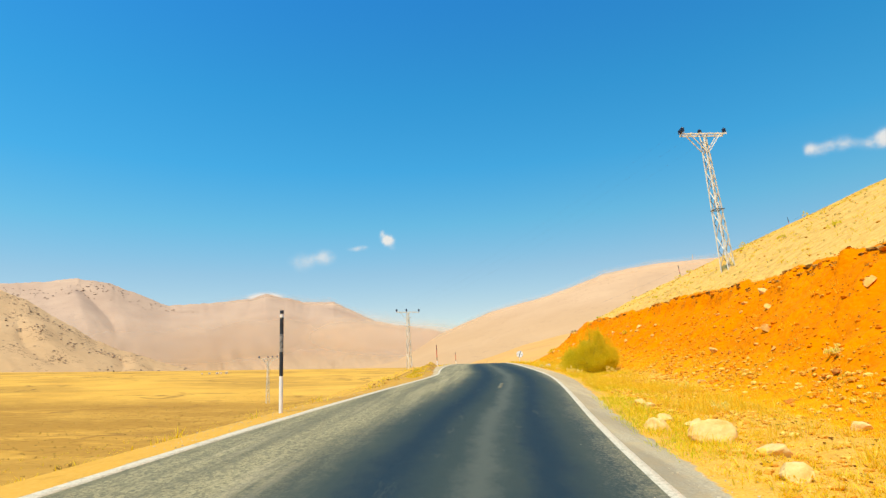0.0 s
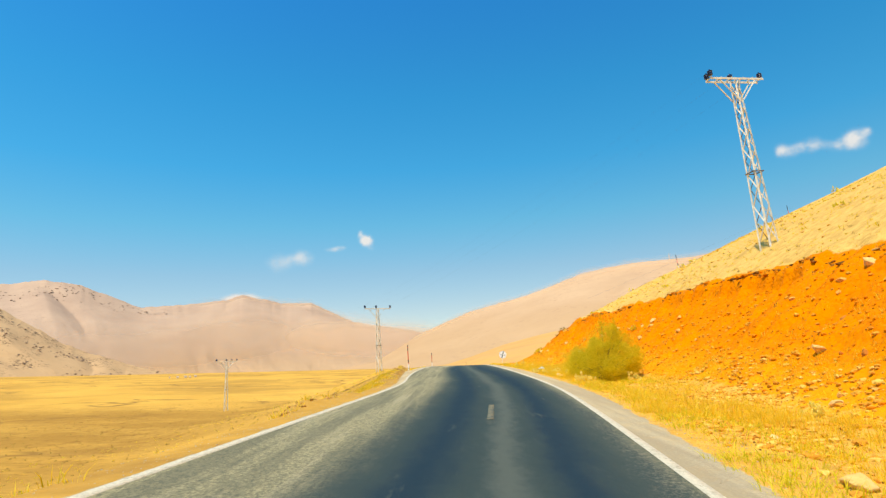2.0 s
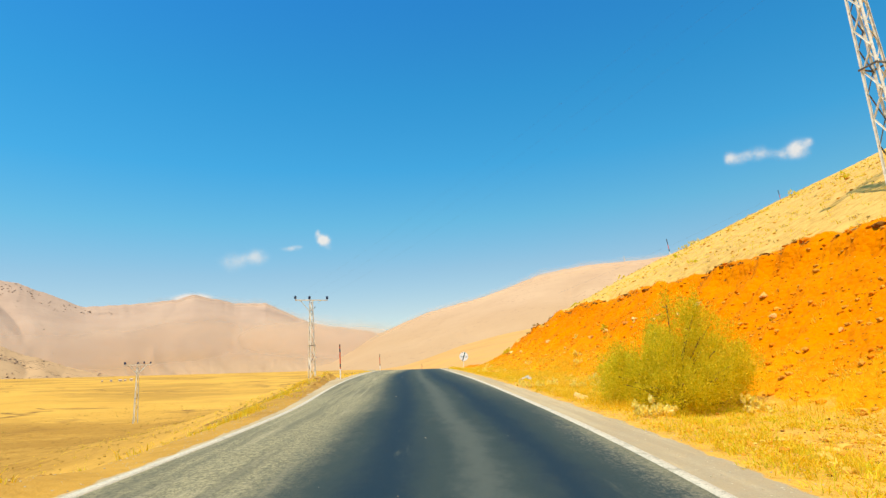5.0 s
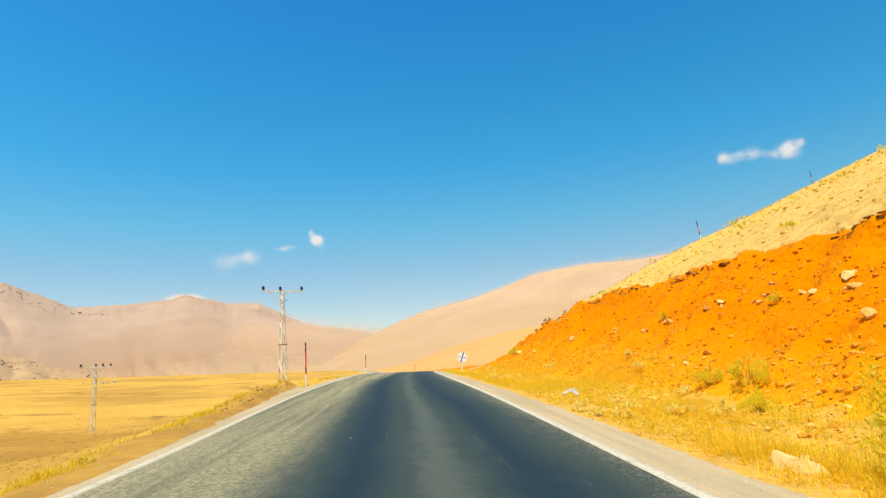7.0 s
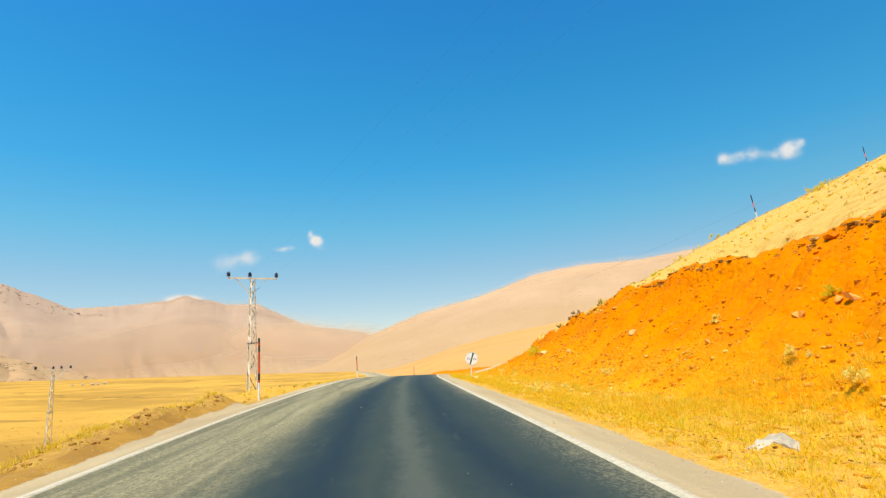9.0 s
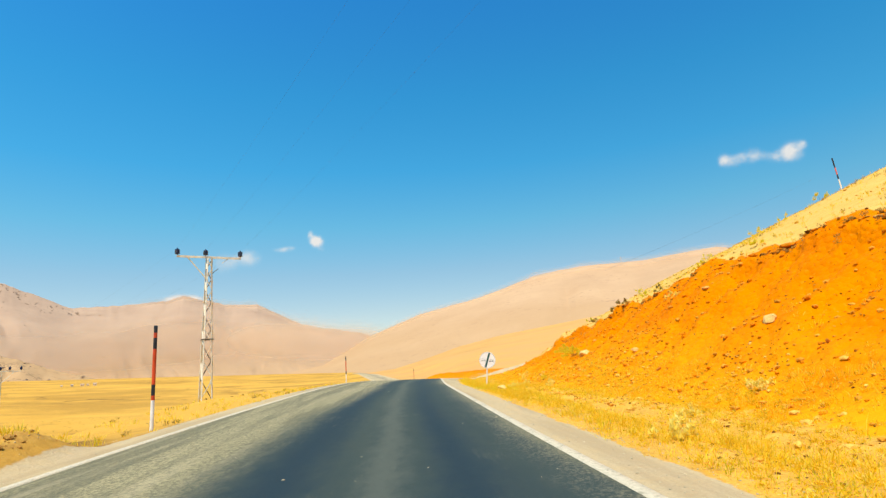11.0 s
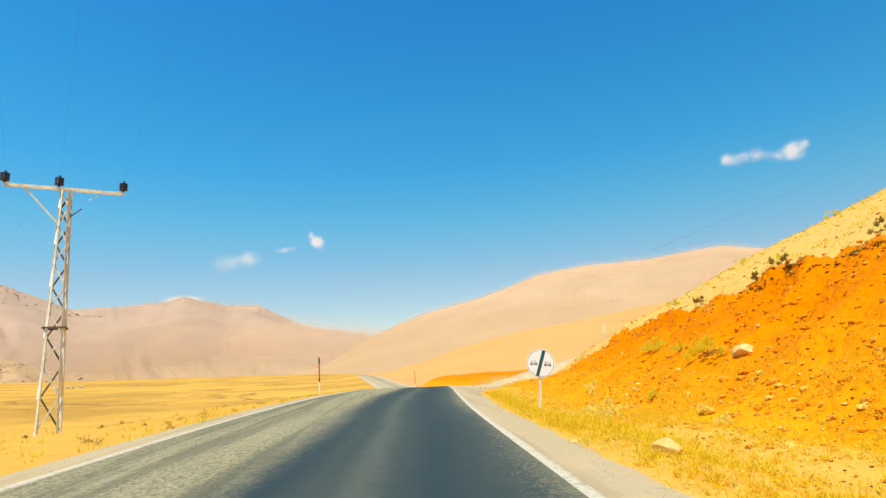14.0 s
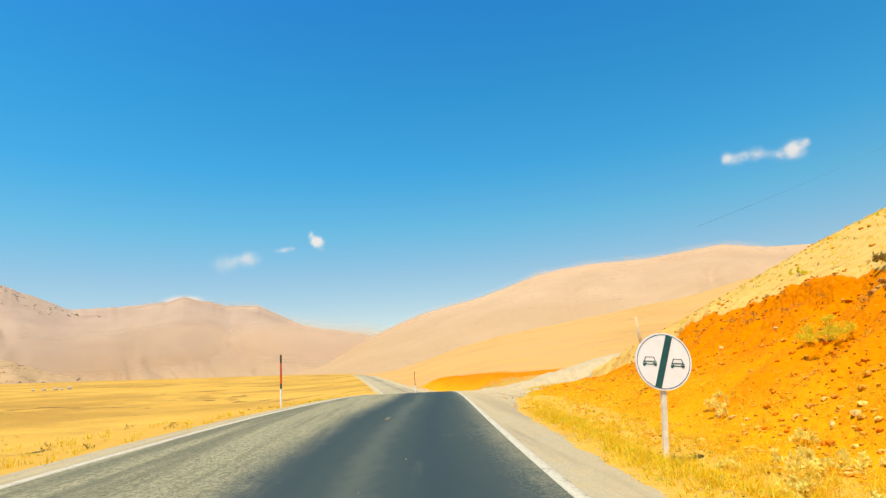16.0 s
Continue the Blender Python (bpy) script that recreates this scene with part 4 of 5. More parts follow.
# ---- the road sign ----
def road_sign():
    at = on_ground(4.285, 8.5, 0.0, -1.5, 0, 5.8)
    gz = at.translation.z
    root = thing("road_sign", "round white end-of-overtaking sign with green bar on steel post", "sign", at=at)
    cz, R = 1.86 - gz, 0.455
    face = Matrix.Translation((0, -0.05, cz)) @ Matrix.Rotation(radians(90), 4, "X")
    disc = bmesh.new()
    bm_cyl(disc, R, 0.012, 64, face @ Matrix.Translation((0, 0, -0.006)))
    panel = part("panel", disc, M_SIGN, root, "white round sheet-metal panel")
    ring = bmesh.new()
    n = 64
    for r0, r1 in ((R - 0.034, R - 0.024),):
        vs = [[ring.verts.new(face @ Vector((r * math.cos(k * math.tau / n), r * math.sin(k * math.tau / n), 0.0095))) for k in range(n)] for r in (r0, r1)]
        for k in range(n):
            ring.faces.new((vs[0][k], vs[0][(k + 1) % n], vs[1][(k + 1) % n], vs[1][k]))
    part("border", ring, M_GREEN, panel, "thin dark border ring")
    rim = bmesh.new()
    for k in range(n):
        a0, a1 = k * math.tau / n, (k + 1) * math.tau / n
        q = [face @ Vector((r * math.cos(a), r * math.sin(a), z)) for r, a, z in ((R, a0, -0.03), (R, a1, -0.03), (R, a1, 0.0062), (R, a0, 0.0062))]
        rim.faces.new([rim.verts.new(v) for v in q])
    part("rim", rim, M_STEEL, panel, "folded metal rim")
    # diagonal bar
    bm = bmesh.new()
    tilt = face @ Matrix.Rotation(radians(-14.0), 4, "Z")
    bm_box(bm, 0.105, 2 * R - 0.075, 0.004, tilt @ Matrix.Translation((0, 0, 0.010)))
    part("bar", bm, M_GREEN, panel, "dark green diagonal bar")

    def car(cx, cy, s):
        q = []
        def poly(pts, z=0.010):
            q.append([(cx + s * x, cy + s * (y * 0.84 - 0.02), z) for x, y in pts])
        poly([(-0.34, 0.40), (0.34, 0.40), (0.37, 0.45), (-0.37, 0.45)])
        poly([(-0.37, 0.45), (-0.31, 0.40), (-0.43, 0.04), (-0.50, 0.04)])
        poly([(0.31, 0.40), (0.37, 0.45), (0.50, 0.04), (0.43, 0.04)])
        poly([(-0.50, 0.05), (0.50, 0.05), (0.52, 0.0), (-0.52, 0.0)])
        poly([(-0.58, -0.02), (-0.36, -0.02), (-0.30, -0.13), (-0.60, -0.10)])
        poly([(0.36, -0.02), (0.58, -0.02), (0.60, -0.10), (0.30, -0.13)])
        poly([(-0.32, -0.02), (0.32, -0.02), (0.30, -0.07), (-0.30, -0.07)], 0.0104)
        poly([(-0.60, -0.20), (-0.26, -0.16), (-0.22, -0.32), (-0.60, -0.30)])
        poly([(0.26, -0.16), (0.60, -0.20), (0.60, -0.30), (0.22, -0.32)])
        poly([(-0.22, -0.24), (0.22, -0.24), (0.22, -0.32), (-0.22, -0.32)], 0.0104)
        poly([(-0.58, -0.30), (-0.36, -0.30), (-0.38, -0.46), (-0.55, -0.46)], 0.0108)
        poly([(0.36, -0.30), (0.58, -0.30), (0.55, -0.46), (0.38, -0.46)], 0.0108)
        b = bmesh.new()
        for pts in q:
            b.faces.new([b.verts.new(face @ Vector(p)) for p in pts])
        part("car_symbol", b, M_GREEN, panel, "dark green front-view car symbol")
    car(-0.225, 0.0, 0.19)
    car(0.225, -0.02, 0.19)
    # post: a galvanised channel
    bm = bmesh.new()
    top = cz + 0.25
    bm_box(bm, 0.075, 0.008, top + 0.4, Matrix.Translation((0, -0.024, top / 2 - 0.2)))
    for s in (-1, 1):
        bm_box(bm, 0.008, 0.05, top + 0.4, Matrix.Translation((s * 0.0335, 0.005, top / 2 - 0.2)))
    part("post", bm, M_STEEL, root, "galvanised steel channel post")
    for dz in (-0.18, 0.18):
        bm = bmesh.new()
        bm_box(bm, 0.22, 0.012, 0.045, Matrix.Translation((0, -0.036, cz + dz)))
        part("clamp", bm, M_STEEL, root)
    return root


road_sign()

# ---- stones ----
def stone_mesh(name, seed, mat, flat=0.7, sub=2):
    rnd = random.Random(seed)
    bm = bmesh.new()
    bmesh.ops.create_icosphere(bm, subdivisions=sub, radius=1)
    off = Vector((rnd.uniform(-50, 50), rnd.uniform(-50, 50), rnd.uniform(-50, 50)))
    cuts = [(Vector((rnd.gauss(0, 1), rnd.gauss(0, 1), rnd.gauss(0, 1))).normalized(), rnd.uniform(0.36, 0.72)) for _ in range(11)]
    for v in bm.verts:
        p = v.co.copy()
        for n_, d in cuts:
            e = p.dot(n_) - d
            if e > 0:
                p -= n_ * e * 0.98
        p *= 1.25 + 0.18 * noise.noise(p * 1.6 + off) + 0.10 * noise.noise(p * 4 + off)
        v.co = Vector((p.x, p.y * rnd.uniform(0.999, 1.0), p.z * flat))
    me = bpy.data.meshes.new(name)
    bm.to_mesh(me)
    bm.free()
    me.materials.append(mat)
    return me


STONES = [stone_mesh("rock", 10 + i, M_ROCK, 0.6 + 0.1 * (i % 3)) for i in range(4)]
PALE = [stone_mesh("rock", 30 + i, M_PALE, 0.55 + 0.12 * (i % 3)) for i in range(4)]
CLODS = [stone_mesh("rock", 50 + i, M_CLOD, 0.7) for i in range(3)]


def boulder_mesh(seed):
    """A low weathered boulder, broken along a few planes, with rough edges."""
    rnd = random.Random(seed)
    bm = bmesh.new()
    bmesh.ops.create_icosphere(bm, subdivisions=4, radius=1)
    off = Vector((rnd.uniform(-50, 50), rnd.uniform(-50, 50), rnd.uniform(-50, 50)))
    cuts = [(Vector((rnd.gauss(0, 1), rnd.gauss(0, 1), rnd.gauss(0, 0.8))).normalized(), rnd.uniform(0.40, 0.74)) for _ in range(14)]
    for v in bm.verts:
        p = v.co.copy()
        for n_, d in cuts:
            p -= n_ * max(0.0, p.dot(n_) - d - 0.05 * noise.noise(p * 5 + off)) * 0.95
        p *= 1.3 + 0.22 * noise.noise(p * 1.4 + off) + 0.10 * noise.noise(p * 4.2 + off) + 0.05 * noise.noise(p * 11 + off)
        v.co = Vector((p.x * 1.15, p.y * 0.9, p.z * 0.72))
    me = bpy.data.meshes.new("rock")
    bm.to_mesh(me)
    bm.free()
    me.materials.append(M_PALE)
    me.shade_smooth()
    return me


BOULDERS = [boulder_mesh(90 + i) for i in range(5)]


def place_rock(kind, i, x, y, s, label, group, sink=0.42, turn=None):
    me = kind[i % len(kind)]
    rnd = random.Random(i * 7 + int(x * 100))
    s = s * 0.7
    s3 = (s * rnd.uniform(0.85, 1.25), s * rnd.uniform(0.75, 1.05), s * rnd.uniform(0.75, 1.0))
    ob = new("rock", me)
    z = ground_z(x, y) + s3[2] * (0.55 - sink)
    tilt = 20 if x > 7 else 6
    ob.matrix_world = pose(x, y, z, rnd.uniform(-tilt, tilt), rnd.uniform(-tilt, tilt) - (25 if x > 7 else 0), rnd.uniform(0, 360) if turn is None else turn) @ Matrix.Diagonal((*s3, 1))
    return tagged(ob, label, "rock", group)


G_BANK, G_FOOT = "stones in the cut bank", "pale boulders at the bank's foot"
for i, (x, y, w) in enumerate(((2.04, -59.5, 0.31), (1.98, -60.35, 0.12), (1.63, -62.06, 0.42), (1.14, -63.28, 0.5), (1.95, -62.76, 0.58), (1.52, -64.45, 0.86), (1.95, -65.3, 0.5), (1.35, -66.98, 0.46), (2.07, -58.7, 0.4), (3.16, -55.23, 0.38), (2.53, -54.5, 0.12),
                               (3.3, -36.7, 0.55), (3.75, -36.2, 0.3), (3.25, -2.86, 0.5), (2.45, -1.62, 0.18), (7.07, 11.34, 0.25), (7.07, 10.82, 0.17), (7.42, 8.32, 0.22), (7.29, 8.72, 0.2), (6.21, -13.86, 0.15), (4.49, -63.02, 0.43), (2.9, -60.6, 0.2), (3.5, -58.0, 0.18), (4.3, -50.4, 0.2))):
    place_rock(BOULDERS if w > 0.3 else PALE, i, x, y, w * 0.62, "pale sandy boulder half buried in dry grass" if w > 0.3 else "small pale stone among the verge grass", G_FOOT, 0.5)
UPPER = ((11.14, -47.2, 0.75), (9.81, -50.2, 0.44), (8.19, -53.05, 0.5), (7.69, -53.13, 0.24), (10.45, -46.76, 0.38), (7.8, -49.4, 0.5), (7.38, -54.93, 0.22), (10.16, -47.01, 0.26), (10.13, -44.57, 0.28), (6.34, -53.21, 0.25), (5.95, -52.6, 0.5), (6.2, -52.3, 0.26), (8.48, -51.73, 0.29), (9.42, -56.65, 0.5),
         (10.66, -28.86, 0.62), (10.68, -25.92, 0.38), (10.25, -26.0, 0.26), (9.95, -25.89, 0.3), (9.48, -20.9, 0.34), (10.29, -29.2, 0.31), (9.74, -35.09, 0.4), (10.62, -27.29, 0.38), (10.44, -33.71, 0.4), (9.0, -31.25, 0.52), (10.41, -29.45, 0.5), (10.36, -27.96, 0.36))
LOWER = ((8.8, -20.4, 0.35), (7.31, -31.7, 0.2), (7.87, -30.17, 0.2), (9.43, -21.44, 0.46), (9.78, -24.42, 0.45), (9.68, -24.62, 0.3), (10.07, -26.01, 0.45), (7.96, -26.53, 0.32), (8.19, -17.42, 0.28), (7.43, -26.26, 0.22), (7.6, -24.92, 0.24), (8.74, 5.6, 0.5), (8.85, -10.51, 0.56), (8.08, -10.7, 0.2), (8.17, -3.51, 0.4), (10.16, -5.34, 0.42),
         (8.58, 3.85, 0.86), (9.29, 4.18, 0.22), (11.16, 10.01, 0.29), (11.03, 15.39, 0.2), (10.92, 18.31, 0.28), (9.2, -38.4, 0.24), (8.1, -42.0, 0.2), (7.0, -46.3, 0.24))
CLODDED = ((5.15, -59.73, 0.32), (6.3, -59.64, 0.38), (7.73, -50.27, 0.22), (9.1, -48.51, 0.24), (7.51, -51.41, 0.36), (8.84, -20.45, 0.4), (9.43, -24.3, 0.48), (11.6, -17.6, 0.34), (8.58, -24.3, 0.2), (9.48, -24.9, 0.3), (9.12, -25.99, 0.2), (8.3, -13.0, 0.22), (7.2, -7.4, 0.2), (9.6, 0.5, 0.24), (7.9, 7.2, 0.2))
for i, (x, y, w) in enumerate(UPPER + LOWER):
    place_rock(BOULDERS if w > 0.55 else STONES if i % 5 else PALE, i, x, y, w * (0.44 if w > 0.55 else 0.56), "tan angular stone lodged in the orange bank" if i % 5 or w > 0.55 else "pale broken stone lying on the orange bank", G_BANK, 0.42)
for i, (x, y, w) in enumerate(CLODDED):
    place_rock(CLODS, i, x, y, w * 0.56, "reddish earth clod lying on the orange bank", G_BANK, 0.42)
place_rock(PALE, 2, 25.6, -1.5, 0.5, "pale boulder on the grassy hilltop", "")


def scatter(name, label, category, mats, spots, size, seed, flat=0.6):
    """Small stones joined into one mesh."""
    rng = np.random.RandomState(seed)
    bm = bmesh.new()
    bmesh.ops.create_icosphere(bm, subdivisions=1, radius=1)
    base = np.array([v.co[:] for v in bm.verts])
    tri = np.array([[v.index for v in f.verts] for f in bm.faces])
    bm.free()
    V, Fc = [], []
    for i, (x, y, z) in enumerate(spots):
        s = size[0] * (size[1] / size[0]) ** (rng.rand() ** 2.2)
        k = base * (1 + 0.45 * (rng.rand(len(base), 1) - 0.5)) * np.array([s * rng.uniform(0.8, 1.5), s, s * flat])
        a = rng.rand() * 6.28
        k = k @ np.array([[math.cos(a), math.sin(a), 0], [-math.sin(a), math.cos(a), 0], [0, 0, 1]])
        V.append(k + (x, y, z + s * 0.15))
        Fc.append(tri + i * len(base))
    me = link_mesh(name, np.concatenate(V), np.concatenate(Fc).tolist())
    for m in mats:
        me.materials.append(m)
    me.polygons.foreach_set("material_index", np.repeat(rng.randint(0, len(mats), len(spots)), len(tri)).astype(np.int32))
    tagged(new(name, me), label, category, kind="stuff")


def right_spots(n, u0, u1, y0, y1, seed, keep=None):
    rng = np.random.RandomState(seed)
    u, y = rng.uniform(u0, u1, n), rng.uniform(y0, y1, n)
    if keep is not None:
        ok = rng.rand(n) < keep(u, y)
        u, y = u[ok], y[ok]
    return np.stack([XR(y) + u, y, right_height(u, y)], 1)


def left_spots(n, d0, d1, y0, y1, seed, keep=None):
    rng = np.random.RandomState(seed)
    d, y = rng.uniform(d0, d1, n), rng.uniform(y0, y1, n)
    if keep is not None:
        ok = rng.rand(n) < keep(d, y)
        d, y = d[ok], y[ok]
    return np.stack([XL(y) - d, y, left_height(d, y)], 1)


def island_rock(name, a, b):
    k = Nodes(name, 0.92)
    k.colour(k.mix(k.step(k.noise(20, 4), 0.3, 0.7), k.ramp(k.rand(True), (0.0, a), (1.0, b)), a))
    return k.m


M_CHIP_A, M_CHIP_B = island_rock("tan_chips", (0.58, 0.24, 0.025), (0.82, 0.41, 0.06)), island_rock("red_clods", (0.60, 0.18, 0.008), (0.80, 0.27, 0.012))
M_PALECHIP = island_rock("pale_chips", (0.72, 0.40, 0.07), (0.86, 0.58, 0.15))
M_GRIT = island_rock("grey_grit", (0.42, 0.34, 0.21), (0.68, 0.57, 0.37))
M_SOILCHIP = island_rock("soil_clods", (0.36, 0.18, 0.04), (0.62, 0.36, 0.10))
clump = lambda u, y: np.clip(0.25 + 2.2 * fbm(u * 0.45, y * 0.45, 3, 14) + 0.35, 0.05, 1)
scatter("bank_stones", "small tan stones and red clods strewn on the earth bank", "stones", (M_CHIP_A, M_CHIP_B, M_CHIP_B), right_spots(17000, 4.6, 10.4, -72, 34, 3, clump), (0.014, 0.092), 4)
scatter("foot_rubble", "sandy rubble along the bank's foot", "rubble", (M_CHIP_A,), np.concatenate([right_spots(3500, 1.0, 5.4, -70, -42, 5, clump), right_spots(2600, 1.0, 5.0, -42, 24, 6, clump)]), (0.012, 0.07), 6)
scatter("slab_rubble", "broken sandy slabs tumbled at the bank's foot", "rubble", (M_CHIP_A, M_PALECHIP), np.concatenate([right_spots(5200, 1.4, 5.8, -62, -43, 105, clump), right_spots(700, 1.2, 3.4, -68, -60, 106, clump), right_spots(2400, 3.0, 6.2, -36, 12, 108, clump)]), (0.018, 0.10), 107, 0.55)
M_CRUMB = island_rock("dark_crumbs", (0.14, 0.055, 0.008), (0.34, 0.15, 0.03))
scatter("bank_crumbs", "tiny dark brown crumbs strewn over the verge and bank", "crumbs", (M_CRUMB,), right_spots(12000, 1.3, 9.8, -70, 30, 71, clump), (0.012, 0.032), 72)
scatter("shoulder_grit", "grey grit on the gravel shoulder", "gravel", (M_GRIT,), np.concatenate([right_spots(9000, 0.15, 1.4, -72, 30, 7), left_spots(4500, 0.12, 1.2, -66, 22, 8)]), (0.004, 0.015), 9)
scatter("mound_clods", "brown clods on the banked-up earth", "clods", (M_SOILCHIP,), left_spots(1700, 0.8, 2.2, -51, -7, 15, lambda d, y: ((y > -24) & (y < -13)) * 0.9 + ((y < -43.5)) * 0.7), (0.015, 0.075), 16)


scatter("hill_stones", "small pale stones on the dry hillside", "stones", (M_CHIP_A,), right_spots(2600, 10.4, 36, -72, 38, 61), (0.02, 0.11), 62)
rng_f = np.random.RandomState(63)
fy = rng_f.uniform(-70, 24, 70)
fa = rng_f.uniform(0.3, 0.98, 70)
scatter("road_chips", "pale stone chips lying on the asphalt", "chips", (M_GRIT,), np.stack([XL(fy) + fa * (XR(fy) - XL(fy)), fy, ZL(fy) + fa * (ZR(fy) - ZL(fy))], 1), (0.006, 0.022), 64, 0.5)

# ---- dry grass and small plants ----
def tufts(name, label, mat, spots, height, blades, spread, seed, width=0.010, lean=0.5):
    rng = np.random.RandomState(seed)
    n = len(spots)
    P = np.repeat(spots, blades, 0)
    N = len(P)
    size = np.repeat(rng.uniform(0.5, 1.15, n), blades)
    a, r = rng.rand(N) * 6.283, np.sqrt(rng.rand(N)) * spread
    hgt = rng.uniform(height[0], height[1], N) * size
    b = P + np.stack([np.cos(a) * r, np.sin(a) * r, -0.03 + 0 * r], 1)
    dirn = np.stack([np.cos(a), np.sin(a)], 1) * (rng.uniform(0.1, lean, N) * hgt)[:, None]
    side = np.stack([-np.sin(a + rng.randn(N)), np.cos(a + rng.randn(N))], 1)
    side /= np.linalg.norm(side, axis=1)[:, None]
    w = width * rng.uniform(0.6, 1.4, N)[:, None]
    z3 = lambda xy, z: np.concatenate([xy, z[:, None]], 1)
    v0 = b + z3(side * w, 0 * hgt)
    v1 = b - z3(side * w, 0 * hgt)
    mid = b + z3(dirn * 0.35, hgt * 0.6)
    v2, v3 = mid - z3(side * w * 0.8, 0 * hgt), mid + z3(side * w * 0.8, 0 * hgt)
    v4 = b + z3(dirn, hgt)
    V = np.stack([v0, v1, v2, v3, v4], 1).reshape(-1, 3)
    i = np.arange(N)[:, None] * 5
    F = (i + np.array([[0, 1, 2, 3]])).tolist() + (i + np.array([[3, 2, 4]])).tolist()
    me = link_mesh(name, V, F, mat)
    tagged(new(name, me), label, "grass", kind="stuff")


verge = lambda u, y: np.clip(0.65 + 2.5 * fbm(u * 0.6, y * 0.35, 3, 24), 0.04, 1) * sstep(-0.1, 0.4, u - np.interp(y, [-66, -56, -48, 6, 15, 24, 40], [0.45, 0.6, 0.7, 0.72, 1.0, 2.4, 5.0]))
tufts("verge_grass", "dry golden grass tufts along the road verge", M_STRAW, right_spots(19000, 0.6, 6.0, -74, 40, 31, verge), (0.03, 0.13), 12, 0.13, 32, 0.005, 1.8)
tufts("green_verge_grass", "yellow-green grass patches beside the gravel shoulder", M_GREENISH,
      np.concatenate([right_spots(900, 0.8, 2.6, -57, -41, 33, verge), right_spots(700, 0.8, 2.6, -4, 14, 34, verge), right_spots(420, 2.0, 4.4, -42.5, -35, 38), right_spots(420, 0.45, 1.5, -66, -57, 35), right_spots(2800, 0.8, 5.0, -40, 0, 36, lambda u, y: verge(u, y) * np.clip(0.35 + 2.6 * fbm(u * 0.5, y * 0.22, 3, 29), 0, 1))]), (0.05, 0.19), 13, 0.16, 36, 0.0042, 1.6)
stand = lambda u, y: verge(u, y) * np.clip(4.5 * fbm(u * 0.55, y * 0.4, 3, 64) + 0.25, 0, 1)
tufts("tall_verge_grass", "taller wispy dry grass round the boulders and bush", M_STRAW, np.concatenate([right_spots(2600, 0.7, 4.0, -72, -52, 75, stand), right_spots(2200, 1.2, 4.6, -54, -34, 76, stand), right_spots(3600, 1.0, 5.8, -36, -6, 77, stand), right_spots(900, 1.0, 5.0, -6, 18, 79, stand)]), (0.10, 0.32), 22, 0.16, 78, 0.0034, 0.8)
tufts("bank_grass", "sparse dry tufts on the earth bank", M_STRAW, right_spots(1500, 4.8, 9.8, -72, 36, 37, lambda u, y: np.clip(0.9 - 0.17 * (u - 4.8), 0.08, 1) * clump(u, y)), (0.06, 0.24), 14, 0.12, 38, 0.006, 0.9)
tufts("hill_grass", "short dry grass on the hillside above the cut", M_STRAW, right_spots(6500, 10.2, 34, -72, 40, 39), (0.05, 0.16), 10, 0.14, 40, 0.009, 0.9)
tufts("left_grass", "dry grass on the embankment falling to the plain", M_STRAW, left_spots(7000, 0.6, 34, -70, 60, 41, lambda d, y: np.clip(1.1 - d * 0.05, 0.25, 1) * sstep(0.3, 1.2, d)), (0.06, 0.24), 11, 0.11, 42, 0.007, 0.8)
tufts("mound_grass", "dry weeds growing on the banked-up earth", M_STRAW, left_spots(900, 1.0, 3.0, -34, -12, 141, lambda d, y: np.clip(0.5 + 3 * fbm(d, y * 0.5, 3, 142), 0, 1)), (0.06, 0.24), 14, 0.13, 143, 0.005, 0.8)


def scrub(name, label, mat, spots, radius, n, leaf, seed):
    """Low ragged clumps of tiny leaves and stalks, joined."""
    rng = np.random.RandomState(seed)
    V = []
    for q in spots:
        r = radius * rng.uniform(0.45, 1.25)
        V.append(leaf_cloud(rng, q + np.array([0, 0, r * 0.35]), np.array([r, r, r * 0.6]), n, leaf))
    V = np.concatenate(V)
    F = (np.arange(len(V) // 4)[:, None] * 4 + np.array([[0, 1, 2, 3]])).tolist()
    tagged(new(name, link_mesh(name, V, F, mat)), label, "scrub", kind="stuff")


def leaf_cloud(rng, centre, radii, n, size, slim=0.10):
    """Many small two-triangle leaves through an uneven crown."""
    d = rng.randn(n, 3)
    d /= np.linalg.norm(d, axis=1)[:, None]
    r = rng.rand(n) ** 0.45
    p = centre + d * r[:, None] * radii
    up = np.stack([rng.randn(n) * 0.7, rng.randn(n) * 0.7, np.abs(rng.randn(n)) + 0.15], 1) + d * 0.7
    up /= np.linalg.norm(up, axis=1)[:, None]
    sd = np.cross(up, rng.randn(n, 3))
    sd /= np.linalg.norm(sd, axis=1)[:, None]
    L, w = (size * rng.uniform(0.6, 1.5, n))[:, None], (size * slim * rng.uniform(0.6, 1.4, n))[:, None]
    V = np.stack([p - up * L * 0.5, p + sd * w, p + up * L * 0.5, p - sd * w], 1)
    return V.reshape(-1, 3)


M_DRYLEAF = blade_material("dry_scrub", ((0.0, (0.74, 0.42, 0.015)), (0.5, (0.88, 0.60, 0.03)), (0.9, (0.93, 0.72, 0.08)), (1.0, (0.95, 0.84, 0.25))))
scrub("verge_scrub", "low dry cream and straw scrub along the verge", M_DRYLEAF, np.concatenate([right_spots(7500, 0.7, 6.4, -74, 38, 51, verge), right_spots(5500, 0.9, 5.6, -46, 16, 81, verge)]), 0.11, 34, 0.05, 52)
scrub("brown_scrub", "low brown dry scrub on the bank's foot", M_SHRUB, right_spots(1300, 1.2, 8.5, -74, 38, 53, lambda u, y: verge(u, y) * 0.7), 0.05, 24, 0.035, 54)
